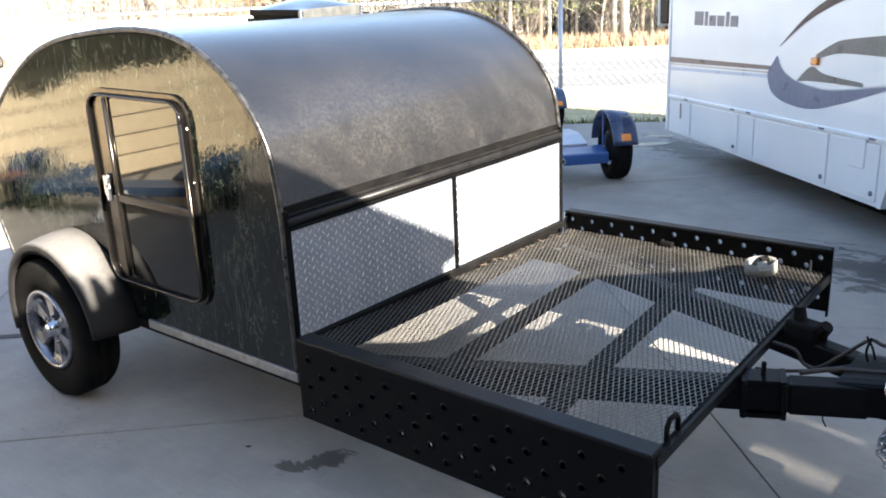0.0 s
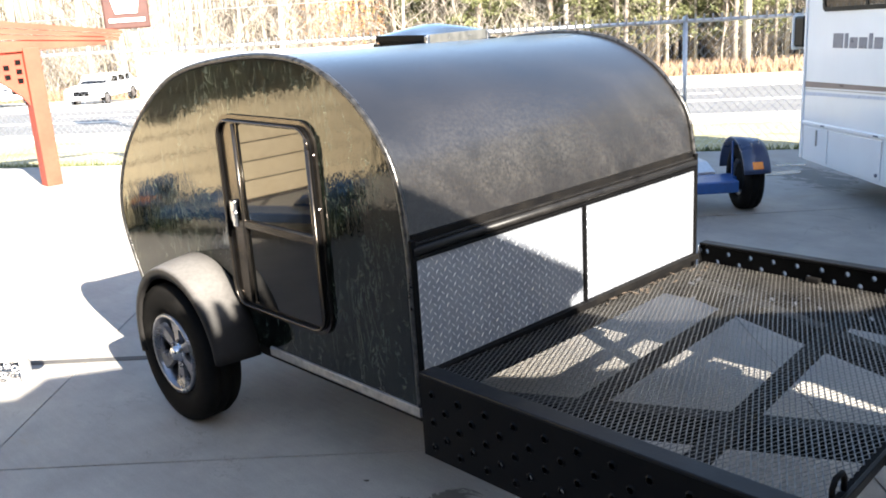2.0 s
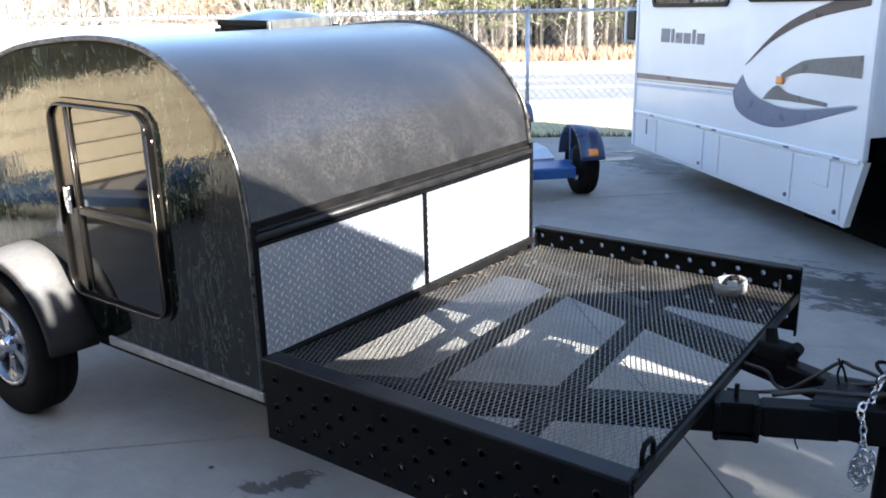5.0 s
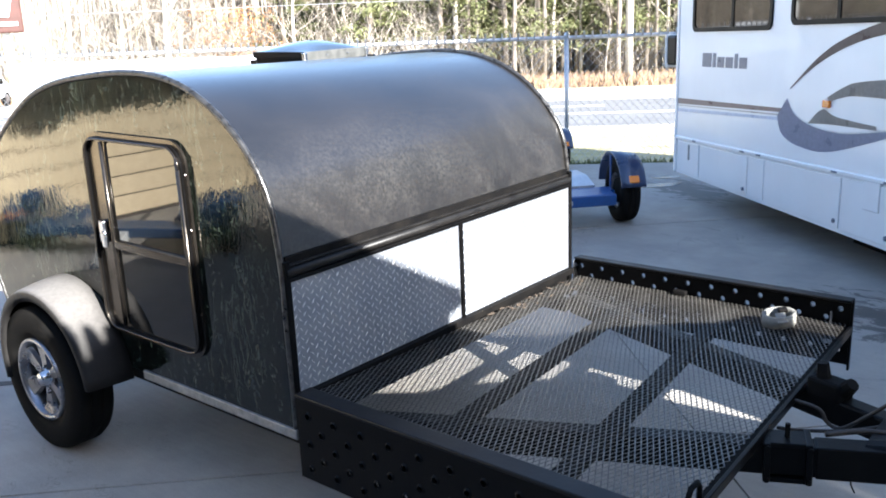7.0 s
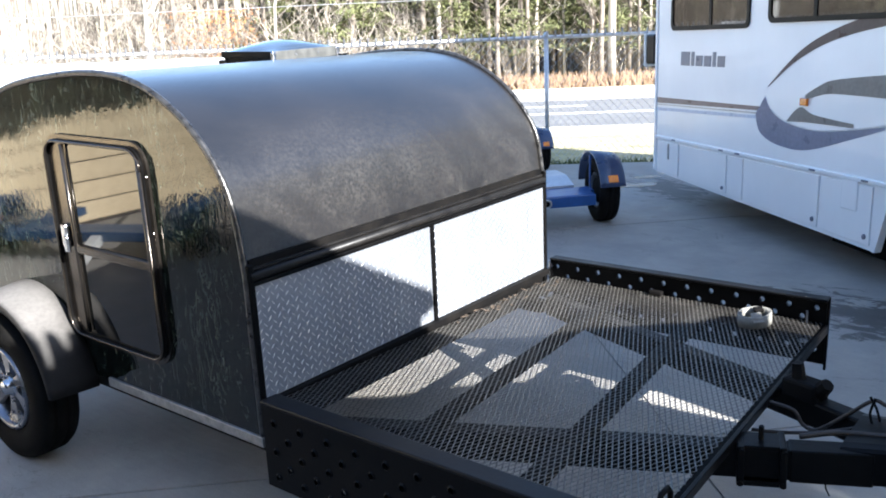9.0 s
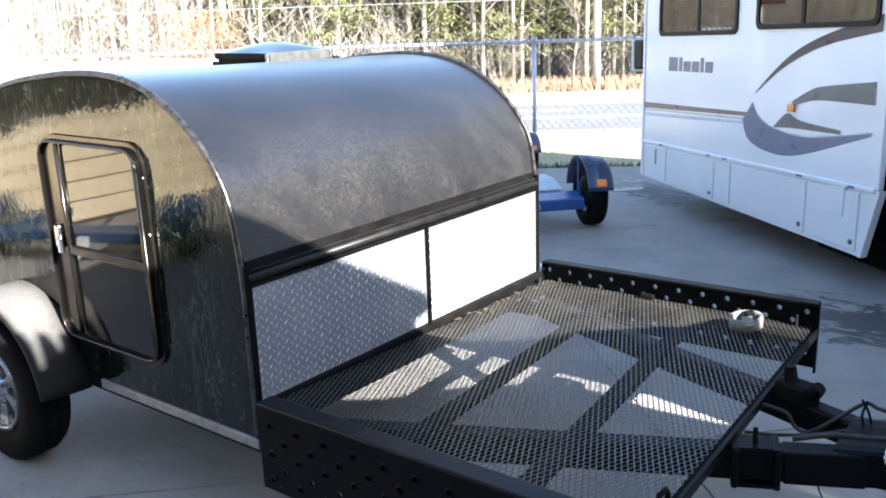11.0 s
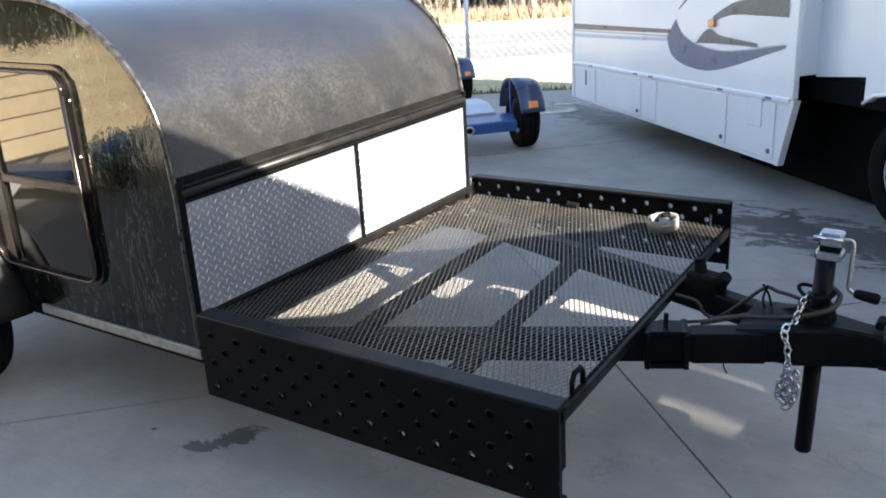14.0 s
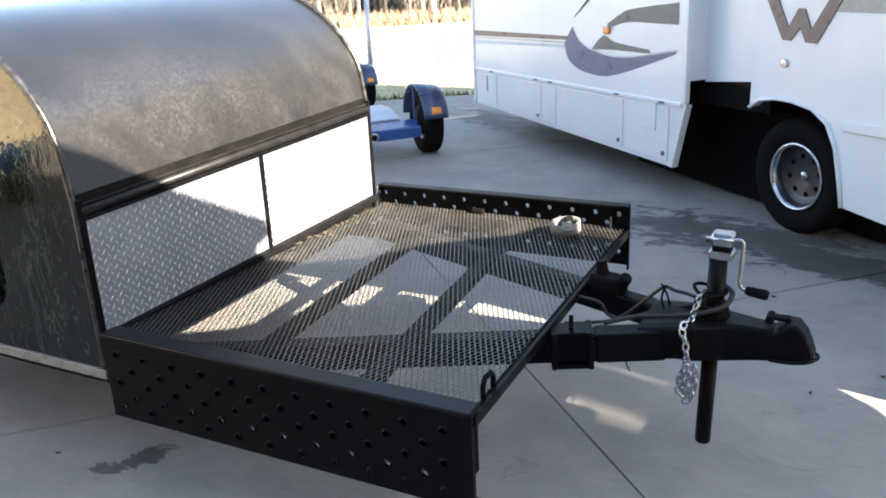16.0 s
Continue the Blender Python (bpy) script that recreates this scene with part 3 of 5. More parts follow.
part("nose_moulding", tube(bmesh.new(), [(-0.006, 0.012, 1.008), (-0.006, W - 0.012, 1.008)], 0.017, 12), TRIM, camper, "black half-round moulding", smooth=True)
part("moulding_lip", boxm(-0.026, -0.003, 0.012, W - 0.012, 1.027, 1.035, 0.002), TRIM, camper)
part("foot_angle", boxm(-0.01, 0.022, 0.012, W - 0.012, 0.548, 0.576, 0.003), BLACKDULL, camper)
part("corner_post", boxm(-0.03, 0.004, 0.0, 0.024, 0.43, 1.05, 0.004), BLACK, camper)
part("corner_post", boxm(-0.03, 0.004, W - 0.022, W, 0.43, 1.05, 0.004), BLACK, camper)

# roof vent
vent = part("vent_base", boxm(-1.275, -0.930, 1.0, 1.40, 1.585, 1.625, 0.005), BLACK, camper, "black roof vent frame")
bm = bmesh.new()
n = 12
grid = [[None] * (n + 1) for _ in range(n + 1)]
for i in range(n + 1):
    for j in range(n + 1):
        u, v = i / n * 2 - 1, j / n * 2 - 1
        h = (max(0.0, 1 - abs(u) ** 1.7) * max(0.0, 1 - abs(v) ** 1.7)) ** 0.75
        grid[i][j] = bm.verts.new((-1.1025 + u * 0.176, 1.20 + v * 0.205, 1.650 + 0.044 * h))
for i in range(n):
    for j in range(n):
        bm.faces.new((grid[i][j], grid[i + 1][j], grid[i + 1][j + 1], grid[i][j + 1]))
part("vent_lid", bm, SMOKE, vent, "domed smoked acrylic lid", smooth=True)
# the lid's turned-down skirt, dark along the side, painted grey where lit towards the nose
part("lid_skirt", boxm(-1.28, -0.927, 0.994, 1.000, 1.622, 1.651, 0.002), BLACK, vent)
part("lid_skirt", boxm(-1.28, -0.927, 1.400, 1.406, 1.622, 1.651, 0.002), BLACK, vent)
part("lid_skirt", boxm(-0.927, -0.921, 0.994, 1.406, 1.606, 1.651, 0.002), LITSKIRT, vent, "acrylic skirt, painted grey on its lit side")
part("lid_skirt", boxm(-1.286, -1.280, 0.994, 1.406, 1.622, 1.651, 0.002), BLACK, vent)
for y in (0.992, 1.392):
    part("corner_clip", boxm(-0.933, -0.913, y - 0.006, y + 0.014, 1.585, 1.648, 0.004), CHROME, vent, "bright corner clip")
for x, y in ((-1.300, 0.985), (-0.940, 1.408)):
    part("mounting_tab", boxm(x, x + 0.04, y, y + 0.03, 1.588, 1.612, 0.003), BLACK, vent)
for y in (1.13, 1.27):
    part("screw", lathe(bmesh.new(), [(0, 0.003), (0.005, 0.002), (0.006, 0)], (-0.919, y, 1.630), "X", 8), CHROME, vent)

# door
door = part("door", slab(bmesh.new(), round_rect(-1.125, -0.475, 0.60, 1.415, 0.085, 6), lambda u, v, w: Vector((u, -0.014 + w, v)), 0.014), BRONZE, camper, "round-cornered entry door with a big dark window")
yp = lambda y: (lambda u, v, w: Vector((u, y - w, v)))
part("door_frame", ring_slab(bmesh.new(), round_rect(-1.136, -0.464, 0.592, 1.418, 0.092, 6), round_rect(-1.119, -0.481, 0.609, 1.401, 0.079, 6), yp(-0.002), 0.011), BRONZE, door, "bronze anodised door frame")
part("rubber_seal", ring_slab(bmesh.new(), round_rect(-1.119, -0.481, 0.609, 1.401, 0.079, 6), round_rect(-1.111, -0.489, 0.617, 1.393, 0.073, 6), yp(-0.014), 0.008), BLACK, door, "black rubber seal")
part("door_seal", tube(bmesh.new(), [(u, -0.028, v) for u, v in round_rect(-1.112, -0.486, 0.615, 1.394, 0.075, 6)] + [(-0.486, -0.028, 1.319)], 0.0055, 6), BRONZE, door, smooth=True)
part("window_pane", slab(bmesh.new(), round_rect(-0.975, -0.50, 0.635, 1.385, 0.05, 5), yp(-0.0145), 0.004), GLASS, door, "tinted window glass reflecting the yard")
part("window_bar", boxm(-0.985, -0.49, -0.032, -0.016, 0.962, 0.996, 0.006), BRONZE, door, "black sash bar")
part("window_stile", tube(bmesh.new(), [(-0.982, -0.026, 1.385), (-0.982, -0.026, 0.64)], 0.009, 8), BRONZE, door, smooth=True)
part("window_stile", tube(bmesh.new(), [(-0.494, -0.026, 1.36), (-0.494, -0.026, 0.66)], 0.009, 8), BRONZE, door, smooth=True)
lock = part("door_lock", boxm(-1.06, -1.02, -0.04, -0.012, 0.98, 1.07, 0.006), CHROME, door, "chrome paddle latch")
part("lock_paddle", boxm(-1.03, -1.0, -0.052, -0.036, 0.965, 1.03, 0.006), CHROME, lock)
for z in (0.78, 1.10, 1.30):
    part("frame_screw", lathe(bmesh.new(), [(0, -0.004), (0.003, -0.0035), (0.0045, 0)], (-0.472, -0.013, z), "Y", 8), BRONZE, door)


# wheels and mudguards
def tyre_profile(R, r, w):
    h = w / 2
    return [(r, -h * 0.82), (r + (R - r) * 0.25, -h), (r + (R - r) * 0.62, -h * 1.02), (R * 0.965, -h * 0.86), (R, -h * 0.62), (R, -h * 0.33), (R - 0.008, -h * 0.31), (R - 0.008, -h * 0.25), (R, -h * 0.23),
            (R, h * 0.23), (R - 0.008, h * 0.25), (R - 0.008, h * 0.31), (R, h * 0.33), (R, h * 0.62), (R * 0.965, h * 0.86), (r + (R - r) * 0.62, h * 1.02), (r + (R - r) * 0.25, h), (r, h * 0.82), (r, -h * 0.82)]


def wheel(parent, c, R, r, w, spokes=5, face=-1, rim=ALLOY, holes=False):
    c = Vector(c)
    t = part("wheel", lathe(bmesh.new(), tyre_profile(R, r, w), c, "Y", 48), RUBBER, parent, "black rubber tyre on its rim", smooth=True)
    f = face * w / 2
    rr = part("rim", lathe(bmesh.new(), [(r, f * 0.55), (r * 1.0, f * 0.92), (r * 0.96, f * 0.97), (r * 0.90, f * 0.93), (r * 0.86, f * 0.55), (r * 0.84, -f * 0.6), (r, -f * 0.7), (r, f * 0.55)], c, "Y", 40), rim, t, smooth=True)
    part("brake_drum", lathe(bmesh.new(), [(0, f * 0.12), (r * 0.62, f * 0.10), (r * 0.70, -f * 0.1), (r * 0.70, -f * 0.6), (0, -f * 0.62)], c, "Y", 24), DARK, t)
    if holes:
        part("wheel_disc", lathe(bmesh.new(), [(0, f * 0.22), (r * 0.28, f * 0.22), (r * 0.34, f * 0.26), (r * 0.62, f * 0.24), (r * 0.80, f * 0.34), (r * 0.86, f * 0.46), (r * 0.86, f * 0.10), (0, f * 0.05)], c, "Y", 36), DISH, t, smooth=True)
        for k in range(8):
            a = 2 * math.pi * k / 8 + 0.2
            part("vent_hole", lathe(bmesh.new(), [(0, 0), (0.017, 0), (0.017, -face * 0.012), (0, -face * 0.012)], c + Vector((math.cos(a) * r * 0.56, f * 0.265, math.sin(a) * r * 0.56)), "Y", 10), DARK, t)
        part("hub", lathe(bmesh.new(), [(0, f * 0.42), (r * 0.10, f * 0.40), (r * 0.14, f * 0.30), (r * 0.15, f * 0.10), (0, f * 0.1)], c, "Y", 20), CHROME, t, "chrome hub cap", smooth=True)
        return t
    else:
        for k in range(spokes):
            a = 2 * math.pi * k / spokes + 0.5
            bm = bmesh.new()
            u, v = Vector((math.cos(a), 0, math.sin(a))), Vector((-math.sin(a), 0, math.cos(a)))
            secs = []
            for q, hw, y0 in ((0.16, 0.10, 0.62), (0.42, 0.14, 0.60), (0.70, 0.20, 0.64), (0.92, 0.28, 0.78)):
                m = c + u * r * q
                secs.append([bm.verts.new(m + v * s * r * hw + Vector((0, f * yy, 0))) for s, yy in ((-1, y0 - 0.22), (-0.8, y0), (0.8, y0), (1, y0 - 0.22))])
            for s0, s1 in zip(secs, secs[1:]):
                for i in range(4):
                    bm.faces.new((s0[i], s0[(i + 1) % 4], s1[(i + 1) % 4], s1[i]))
            bm.faces.new(secs[0])
            bm.faces.new(secs[-1])
            part("spoke", bm, rim, t)
    hub = part("hub", lathe(bmesh.new(), [(0, f * 0.98), (r * 0.13, f * 0.96), (r * 0.17, f * 0.86), (r * 0.18, f * 0.66), (r * 0.26, f * 0.62), (r * 0.27, f * 0.2), (0, f * 0.2)], c, "Y", 20), CHROME, t, "chrome hub cap", smooth=True)
    for k in range(5):
        a = 2 * math.pi * k / 5
        part("lug_nut", lathe(bmesh.new(), [(0, f * 0.78), (0.009, f * 0.76), (0.011, f * 0.6)], c + Vector((math.cos(a) * r * 0.33, 0, math.sin(a) * r * 0.33)), "Y", 6), CHROME, t)
    return t


def mudguard(parent, cx, cz, R, y_out, y_in, material, a0=-14, a1=200):
    bm = bmesh.new()
    n = 26
    secs = []
    sgn = 1 if y_in > y_out else -1
    for k in range(n + 1):
        a = radians(a0 + (a1 - a0) * k / n)
        ca, sa = math.cos(a), math.sin(a)
        flare = 1 + (0.03 * max(0, (30 - math.degrees(a)) / 44) if math.degrees(a) < 30 else 0)
        sec = []
        for y, rr in ((y_out + sgn * 0.012, R - 0.055), (y_out, R - 0.03), (y_out + sgn * 0.004, R - 0.008), (y_out + sgn * 0.03, R), ((y_out + y_in) / 2, R + 0.012), (y_in, R + 0.022), (y_in, R + 0.006), (y_out + sgn * 0.03, R - 0.014), (y_out + sgn * 0.018, R - 0.03)):
            sec.append(bm.verts.new((cx + ca * rr * flare, y, cz + sa * rr)))
        secs.append(sec)
    for s0, s1 in zip(secs, secs[1:]):
        for i in range(len(s0)):
            j = (i + 1) % len(s0)
            bm.faces.new((s0[i], s0[j], s1[j], s1[i]))
    bm.faces.new(secs[0])
    bm.faces.new(secs[-1][::-1])
    return part("mudguard", bm, material, parent, "rounded grey-black plastic mudguard", smooth=True)


for c, f, yo, yi in (((-1.495, -0.092, 0.327), -1, -0.195, -0.002), ((-1.495, W + 0.092, 0.327), 1, W + 0.195, W + 0.002)):
    wheel(camper, c, 0.327, 0.188, 0.18, 6, f)
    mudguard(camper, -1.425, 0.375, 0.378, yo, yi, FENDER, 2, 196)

# ---------- the open platform in front ----------
LX = 1.385


def wp(x, y, z):
    """The platform is a little shorter and lower towards its far side."""
    return Vector((x * (1 - 0.038 * y), y, z - 0.027 * y))


def warp(bm):
    for v in bm.verts:
        v.co = wp(*v.co)
    return bm


ZP = 0.575


def perforated(x0, x1, z0, z1, rows_z, pitch, first, r, place, depth, lead=0.0):
    """A plate with staggered round holes right through it: cells of half a pitch, every other one pierced."""
    bm = bmesh.new()
    hp = pitch / 2
    zs = [z0] + [(a + b) / 2 for a, b in zip(rows_z, rows_z[1:])] + [z1]
    cache = {}

    def vert(x, z, w):
        k = (round(x, 5), round(z, 5), w)
        if k not in cache:
            cache[k] = bm.verts.new(place(x, z, w))
        return cache[k]

    ncol = int((x1 - x0 - lead) / hp)
    xs = ([x0] if lead else []) + [x0 + lead + hp * k for k in range(ncol + 1)]
    if x1 - xs[-1] > 0.004:
        xs.append(x1)
    for ri, zc in enumerate(rows_z):
        za, zb = zs[ri], zs[ri + 1]
        for ci in range(len(xs) - 1):
            xa, xb = xs[ci], xs[ci + 1]
            xc = (xa + xb) / 2
            hole = (ci + ri + first) % 2 == 0 and xb - xa > hp * 0.9
            for w in (0.0, depth):
                if not hole:
                    bm.faces.new([vert(xa, za, w), vert(xb, za, w), vert(xb, zb, w), vert(xa, zb, w)])
                    continue
                ring = []
                for k in range(8):
                    a = math.pi / 4 * k + math.pi / 8
                    rr = r * (1.55 if w == 0.0 else 1.0)
                    ring.append(bm.verts.new(place(xc + rr * math.cos(a), zc + rr * math.sin(a), w)))
                corners = [vert(xb, zb, w), vert(xa, zb, w), vert(xa, za, w), vert(xb, za, w)]
                for q in range(4):
                    i0 = 2 * q
                    bm.faces.new((corners[q], ring[i0], ring[(i0 + 1) % 8]))
                    bm.faces.new((corners[q], ring[(i0 + 1) % 8], ring[(i0 + 2) % 8], corners[(q + 1) % 4]))
                if w == 0.0:
                    lip = []
                    for k in range(8):
                        a = math.pi / 4 * k + math.pi / 8
                        lip.append(bm.verts.new(place(xc + r * math.cos(a), zc + r * math.sin(a), -0.005)))
                    for k in range(8):
                        bm.faces.new((ring[k], ring[(k + 1) % 8], lip[(k + 1) % 8], lip[k]))
                    first_ring = lip
                else:
                    for k in range(8):
                        bm.faces.new((first_ring[k], first_ring[(k + 1) % 8], ring[(k + 1) % 8], ring[k]))
    return bm


platform = thing("trailer_platform", "black steel open front platform with expanded-mesh deck on an A-frame", "platform")
ZB, ZR = 0.286, 0.588
near = part("side_rail", perforated(0.02, LX, ZB, ZR, [0.331, 0.375, 0.424, 0.474, 0.527], 0.1225, 1, 0.0105, lambda x, z, w: wp(x, -0.018 + w, z), 0.005, 0.027), BLACK, platform, "black perforated side rail")
part("rail_flange", warp(boxm(0.018, LX + 0.004, -0.022, 0.055, ZR - 0.006, ZR + 0.008, 0.005)), SKYBLACK, near)
part("rail_flange", warp(boxm(0.02, LX, -0.013, 0.050, ZB - 0.004, ZB + 0.004, 0.003)), BLACK, near)
part("rail_end", warp(boxm(LX - 0.004, LX + 0.006, -0.02, 0.002, ZB, ZR, 0.002)), BLACK, near)
YF = W + 0.045
ZF, FARZ = 0.032, 0.594
far = part("side_rail", perforated(0.01, LX, 0.358 + ZF, 0.632 + ZF, [ZF + FARZ - 0.044 * k for k in (4, 3, 2, 1, 0)], 0.118, 0, 0.0125, lambda x, z, w: wp(x, YF - w, z + 0.007 * x), 0.012), BLACK, platform, "black perforated side rail")
bm = boxm(0.018, LX + 0.004, YF - 0.05, YF + 0.01, ZF + 0.632, ZF + 0.644, 0.005)
for v in bm.verts:
    v.co.z += 0.007 * v.co.x
part("rail_flange", warp(bm), BLACK, far)
part("rail_end", warp(boxm(LX - 0.004, LX + 0.006, YF - 0.016, YF + 0.004, ZF + 0.345, ZF + 0.650, 0.002)), BLACK, far)
part("corner_gusset", warp(boxm(0.012, 0.02, YF - 0.05, YF, ZF + 0.50, ZF + 0.630, 0.002)), CHROME, far)
# frame bars under the mesh
for x0, x1, w2 in ((LX - 0.014, LX - 0.014, 0.02), (1.005, 0.855, 0.066), (0.562, 0.425, 0.062), (0.06, 0.06, 0.05)):
    # the two middle bars run a little askew
    part("cross_bar", warp(beam(bmesh.new(), (x0, 0.02, ZP - 0.024), (x1, YF - 0.02, ZP - 0.024), w2, 0.032, 0.003)), BLACKDULL, platform)
part("front_bar", warp(boxm(LX - 0.002, LX + 0.012, 0.0, YF - 0.03, ZP - 0.030, ZP + 0.002, 0.003)), BLACK, platform)
for y, deep in ((0.045, 0.205), (YF - 0.055, 0.06)):
    part("side_bar", warp(boxm(0.03, LX - 0.01, y - 0.012, y + 0.02, ZP - deep, ZP - 0.008, 0.003)), BLACKDULL, platform)
# expanded metal
bm = bmesh.new()
px, py, sw, sh = 0.0200, 0.0425, 0.0040, 0.0010


def strand(a, b, wide=1.0):
    """One slanted strand of the expanded sheet: a thin bar standing half on edge."""
    a, b = Vector(a), Vector(b)
    d = (b - a).normalized()
    side = Vector((abs(d.y), -d.x * (1 if d.y > 0 else -1), 0.22)) * sw * wide / 2
    vs = []
    for p in (a, b):
        for s, z in ((-1, -sh / 2), (1, -sh / 2), (1, sh / 2), (-1, sh / 2)):
            q = p + side * s
            vs.append(bm.verts.new(wp(q.x, q.y, q.z + z)))
    for k in range(4):
        bm.faces.new((vs[k], vs[(k + 1) % 4], vs[4 + (k + 1) % 4], vs[4 + k]))


nx, ny = int((LX - 0.03) / px), int((YF - 0.04) / py)
for i in range(nx):
    for j in range(ny):
        x, y = 0.03 + i * px, 0.03 + j * py
        c = (x + px / 2, y + py / 2)
        strand((x, c[1], ZP), (c[0], y, ZP + 0.002), 1.12)
        strand((c[0], y, ZP + 0.002), (x + px, c[1], ZP), 0.88)
        strand((x, c[1], ZP), (c[0], y + py, ZP + 0.002), 0.88)
        strand((c[0], y + py, ZP + 0.002), (x + px, c[1], ZP), 1.12)
mesh_deck = part("mesh_deck", bm, MESHPAINT, platform, "black expanded steel mesh deck")
tagged(mesh_deck, kind="stuff")
# dry bits blown against the foot of the nose
bm = bmesh.new()
rnd_bits = random.Random(31)
for k in range(46):
    c = wp(0.03 + abs(rnd_bits.gauss(0, 0.05)), 1.0 + 0.78 * rnd_bits.random() ** 0.7, ZP + 0.006)
    a, q = rnd_bits.uniform(0, 6.28), rnd_bits.uniform(0.007, 0.018)
    u = Vector((math.cos(a), math.sin(a), rnd_bits.uniform(-0.2, 0.3))) * q
    v = Vector((-math.sin(a), math.cos(a), rnd_bits.uniform(0.0, 0.5))) * q * 0.45
    bm.faces.new([bm.verts.new(c - u), bm.verts.new(c + v), bm.verts.new(c + u * 1.1), bm.verts.new(c - v + Vector((0, 0, 0.003)))])
tagged(part("leaf_litter", bm, RUSTLEAF), "dry leaf bits on the mesh deck along the camper's nose", "leaf litter", kind="stuff")

# A-frame tongue, coupler and jack
tongue = thing("tow_tongue", "black A-frame tongue with coupler and safety chain", "trailer tongue")
part("tongue_beam", beam(bmesh.new(), (0.10, 0.14, 0.438), (1.82, 0.873, 0.494), 0.072, 0.098, 0.007), BLACK, tongue)
part("tongue_beam", beam(bmesh.new(), (0.10, 1.66, 0.446), (1.82, 0.947, 0.499), 0.072, 0.090, 0.010), BLACK, tongue)
BD = Vector((1.72, 0.733, 0.056)).normalized()


def on_beam(x, z=0.0):
    return Vector((0.10, 0.14, 0.438)) + BD * ((x - 0.10) / BD.x) + Vector((0, 0, z))


clamp = part("beam_clamp", beam(bmesh.new(), on_beam(1.355), on_beam(1.375), 0.112, 0.128, 0.004), BLACK, tongue, "black bolted clamp round the beam")
part("clamp_plate", beam(bmesh.new(), on_beam(1.466), on_beam(1.484), 0.112, 0.132, 0.004), BLACK, clamp)
for z in (-0.060, 0.056):
    part("clamp_bridge", beam(bmesh.new(), on_beam(1.37, z), on_beam(1.47, z), 0.092, 0.016, 0.003), BLACK, clamp)
part("clamp_bolt", tube(bmesh.new(), [on_beam(1.418, 0.05), on_beam(1.418, 0.108)], 0.008, 8), BLACKDULL, clamp)
for dx, z in ((1.366, -0.052), (1.366, 0.052), (1.476, -0.052), (1.476, 0.052)):
    q = on_beam(dx, z) + Vector((BD.y, -BD.x, 0)) * 0.054
    part("clamp_nut", tube(bmesh.new(), [q, q + Vector((BD.y, -BD.x, 0)) * 0.012], 0.009, 6), BLACKDULL, clamp)
part("beam_sleeve", beam(bmesh.new(), on_beam(1.492), on_beam(1.70), 0.078, 0.104, 0.005), BLACK, tongue)
knob = part("beam_clamp", beam(bmesh.new(), (1.36, 1.13, 0.55), (1.48, 1.085, 0.555), 0.08, 0.07, 0.012), BLACKDULL, tongue)
part("clamp_nut", tube(bmesh.new(), [(1.40, 1.11, 0.57), (1.39, 1.115, 0.635)], [0.026, 0.02], 8), BLACKDULL, knob)
part("clamp_nut", tube(bmesh.new(), [(1.47, 1.085, 0.56), (1.50, 1.07, 0.60)], [0.028, 0.022], 8), BLACKDULL, knob)
# coupler: a pressed hood that narrows forwards and turns down over the ball
bm = bmesh.new()
secs = []
for x, hw, z0, z1 in ((1.62, 0.140, 0.456, 0.549), (1.80, 0.110, 0.446, 0.572), (1.887, 0.070, 0.446, 0.574), (1.97, 0.052, 0.455, 0.568), (2.035, 0.049, 0.464, 0.562), (2.05, 0.052, 0.466, 0.578), (2.075, 0.052, 0.467, 0.592), (2.105, 0.050, 0.469, 0.592), (2.132, 0.045, 0.472, 0.562), (2.150, 0.036, 0.476, 0.524), (2.160, 0.024, 0.480, 0.498)):
    lip = min(0.014, (z1 - z0) * 0.3)
    secs.append([bm.verts.new((x, 0.912 + k * hw, z)) for k, z in ((-1, z0), (1, z0), (1, z1 - lip), (0.93, z1 - lip * 0.35), (0.72, z1), (-0.72, z1), (-0.93, z1 - lip * 0.35), (-1, z1 - lip))])
for s0, s1 in zip(secs, secs[1:]):
    for i in range(8):
        bm.faces.new((s0[i], s0[(i + 1) % 8], s1[(i + 1) % 8], s1[i]))
bm.faces.new(secs[0])
bm.faces.new(secs[-1][::-1])
coup = part("coupler", bm, BLACK, tongue, "black pressed-steel ball coupler")
part("coupler_rim", tube(bmesh.new(), spline([(2.03, 0.858, 0.468), (2.09, 0.856, 0.470), (2.14, 0.868, 0.474), (2.166, 0.895, 0.478), (2.170, 0.912, 0.479), (2.166, 0.929, 0.478), (2.14, 0.956, 0.474), (2.09, 0.968, 0.470), (2.03, 0.966, 0.468)], 4), 0.0065, 8), BLACK, coup, smooth=True)
part("coupler_latch", beam(bmesh.new(), (2.02, 0.912, 0.596), (2.08, 0.912, 0.598), 0.034, 0.014, 0.005), BLACKDULL, coup)
part("latch_lug", tube(bmesh.new(), [(2.018, 0.885, 0.592), (2.018, 0.94, 0.592)], 0.014, 12), BLACKDULL, coup)
jack = thing("tongue_jack", "black tongue jack with a zinc head and crank", "jack", pose(1.824, 0.922, 0.0, 0, 1.4, 0))
part("jack_tube", tube(bmesh.new(), [(0, 0, 0.42), (0, 0, 0.785)], 0.030, 24), BLACK, jack, smooth=True)
part("jack_leg", tube(bmesh.new(), [(0, 0, 0.085), (0, 0, 0.090), (0, 0, 0.46)], [0.024, 0.027, 0.027], 20), BLACK, jack, smooth=True)
head = part("jack_head", boxm(-0.026, 0.044, -0.030, 0.030, 0.818, 0.862, 0.009), CHROME, jack, "bright zinc gear head")
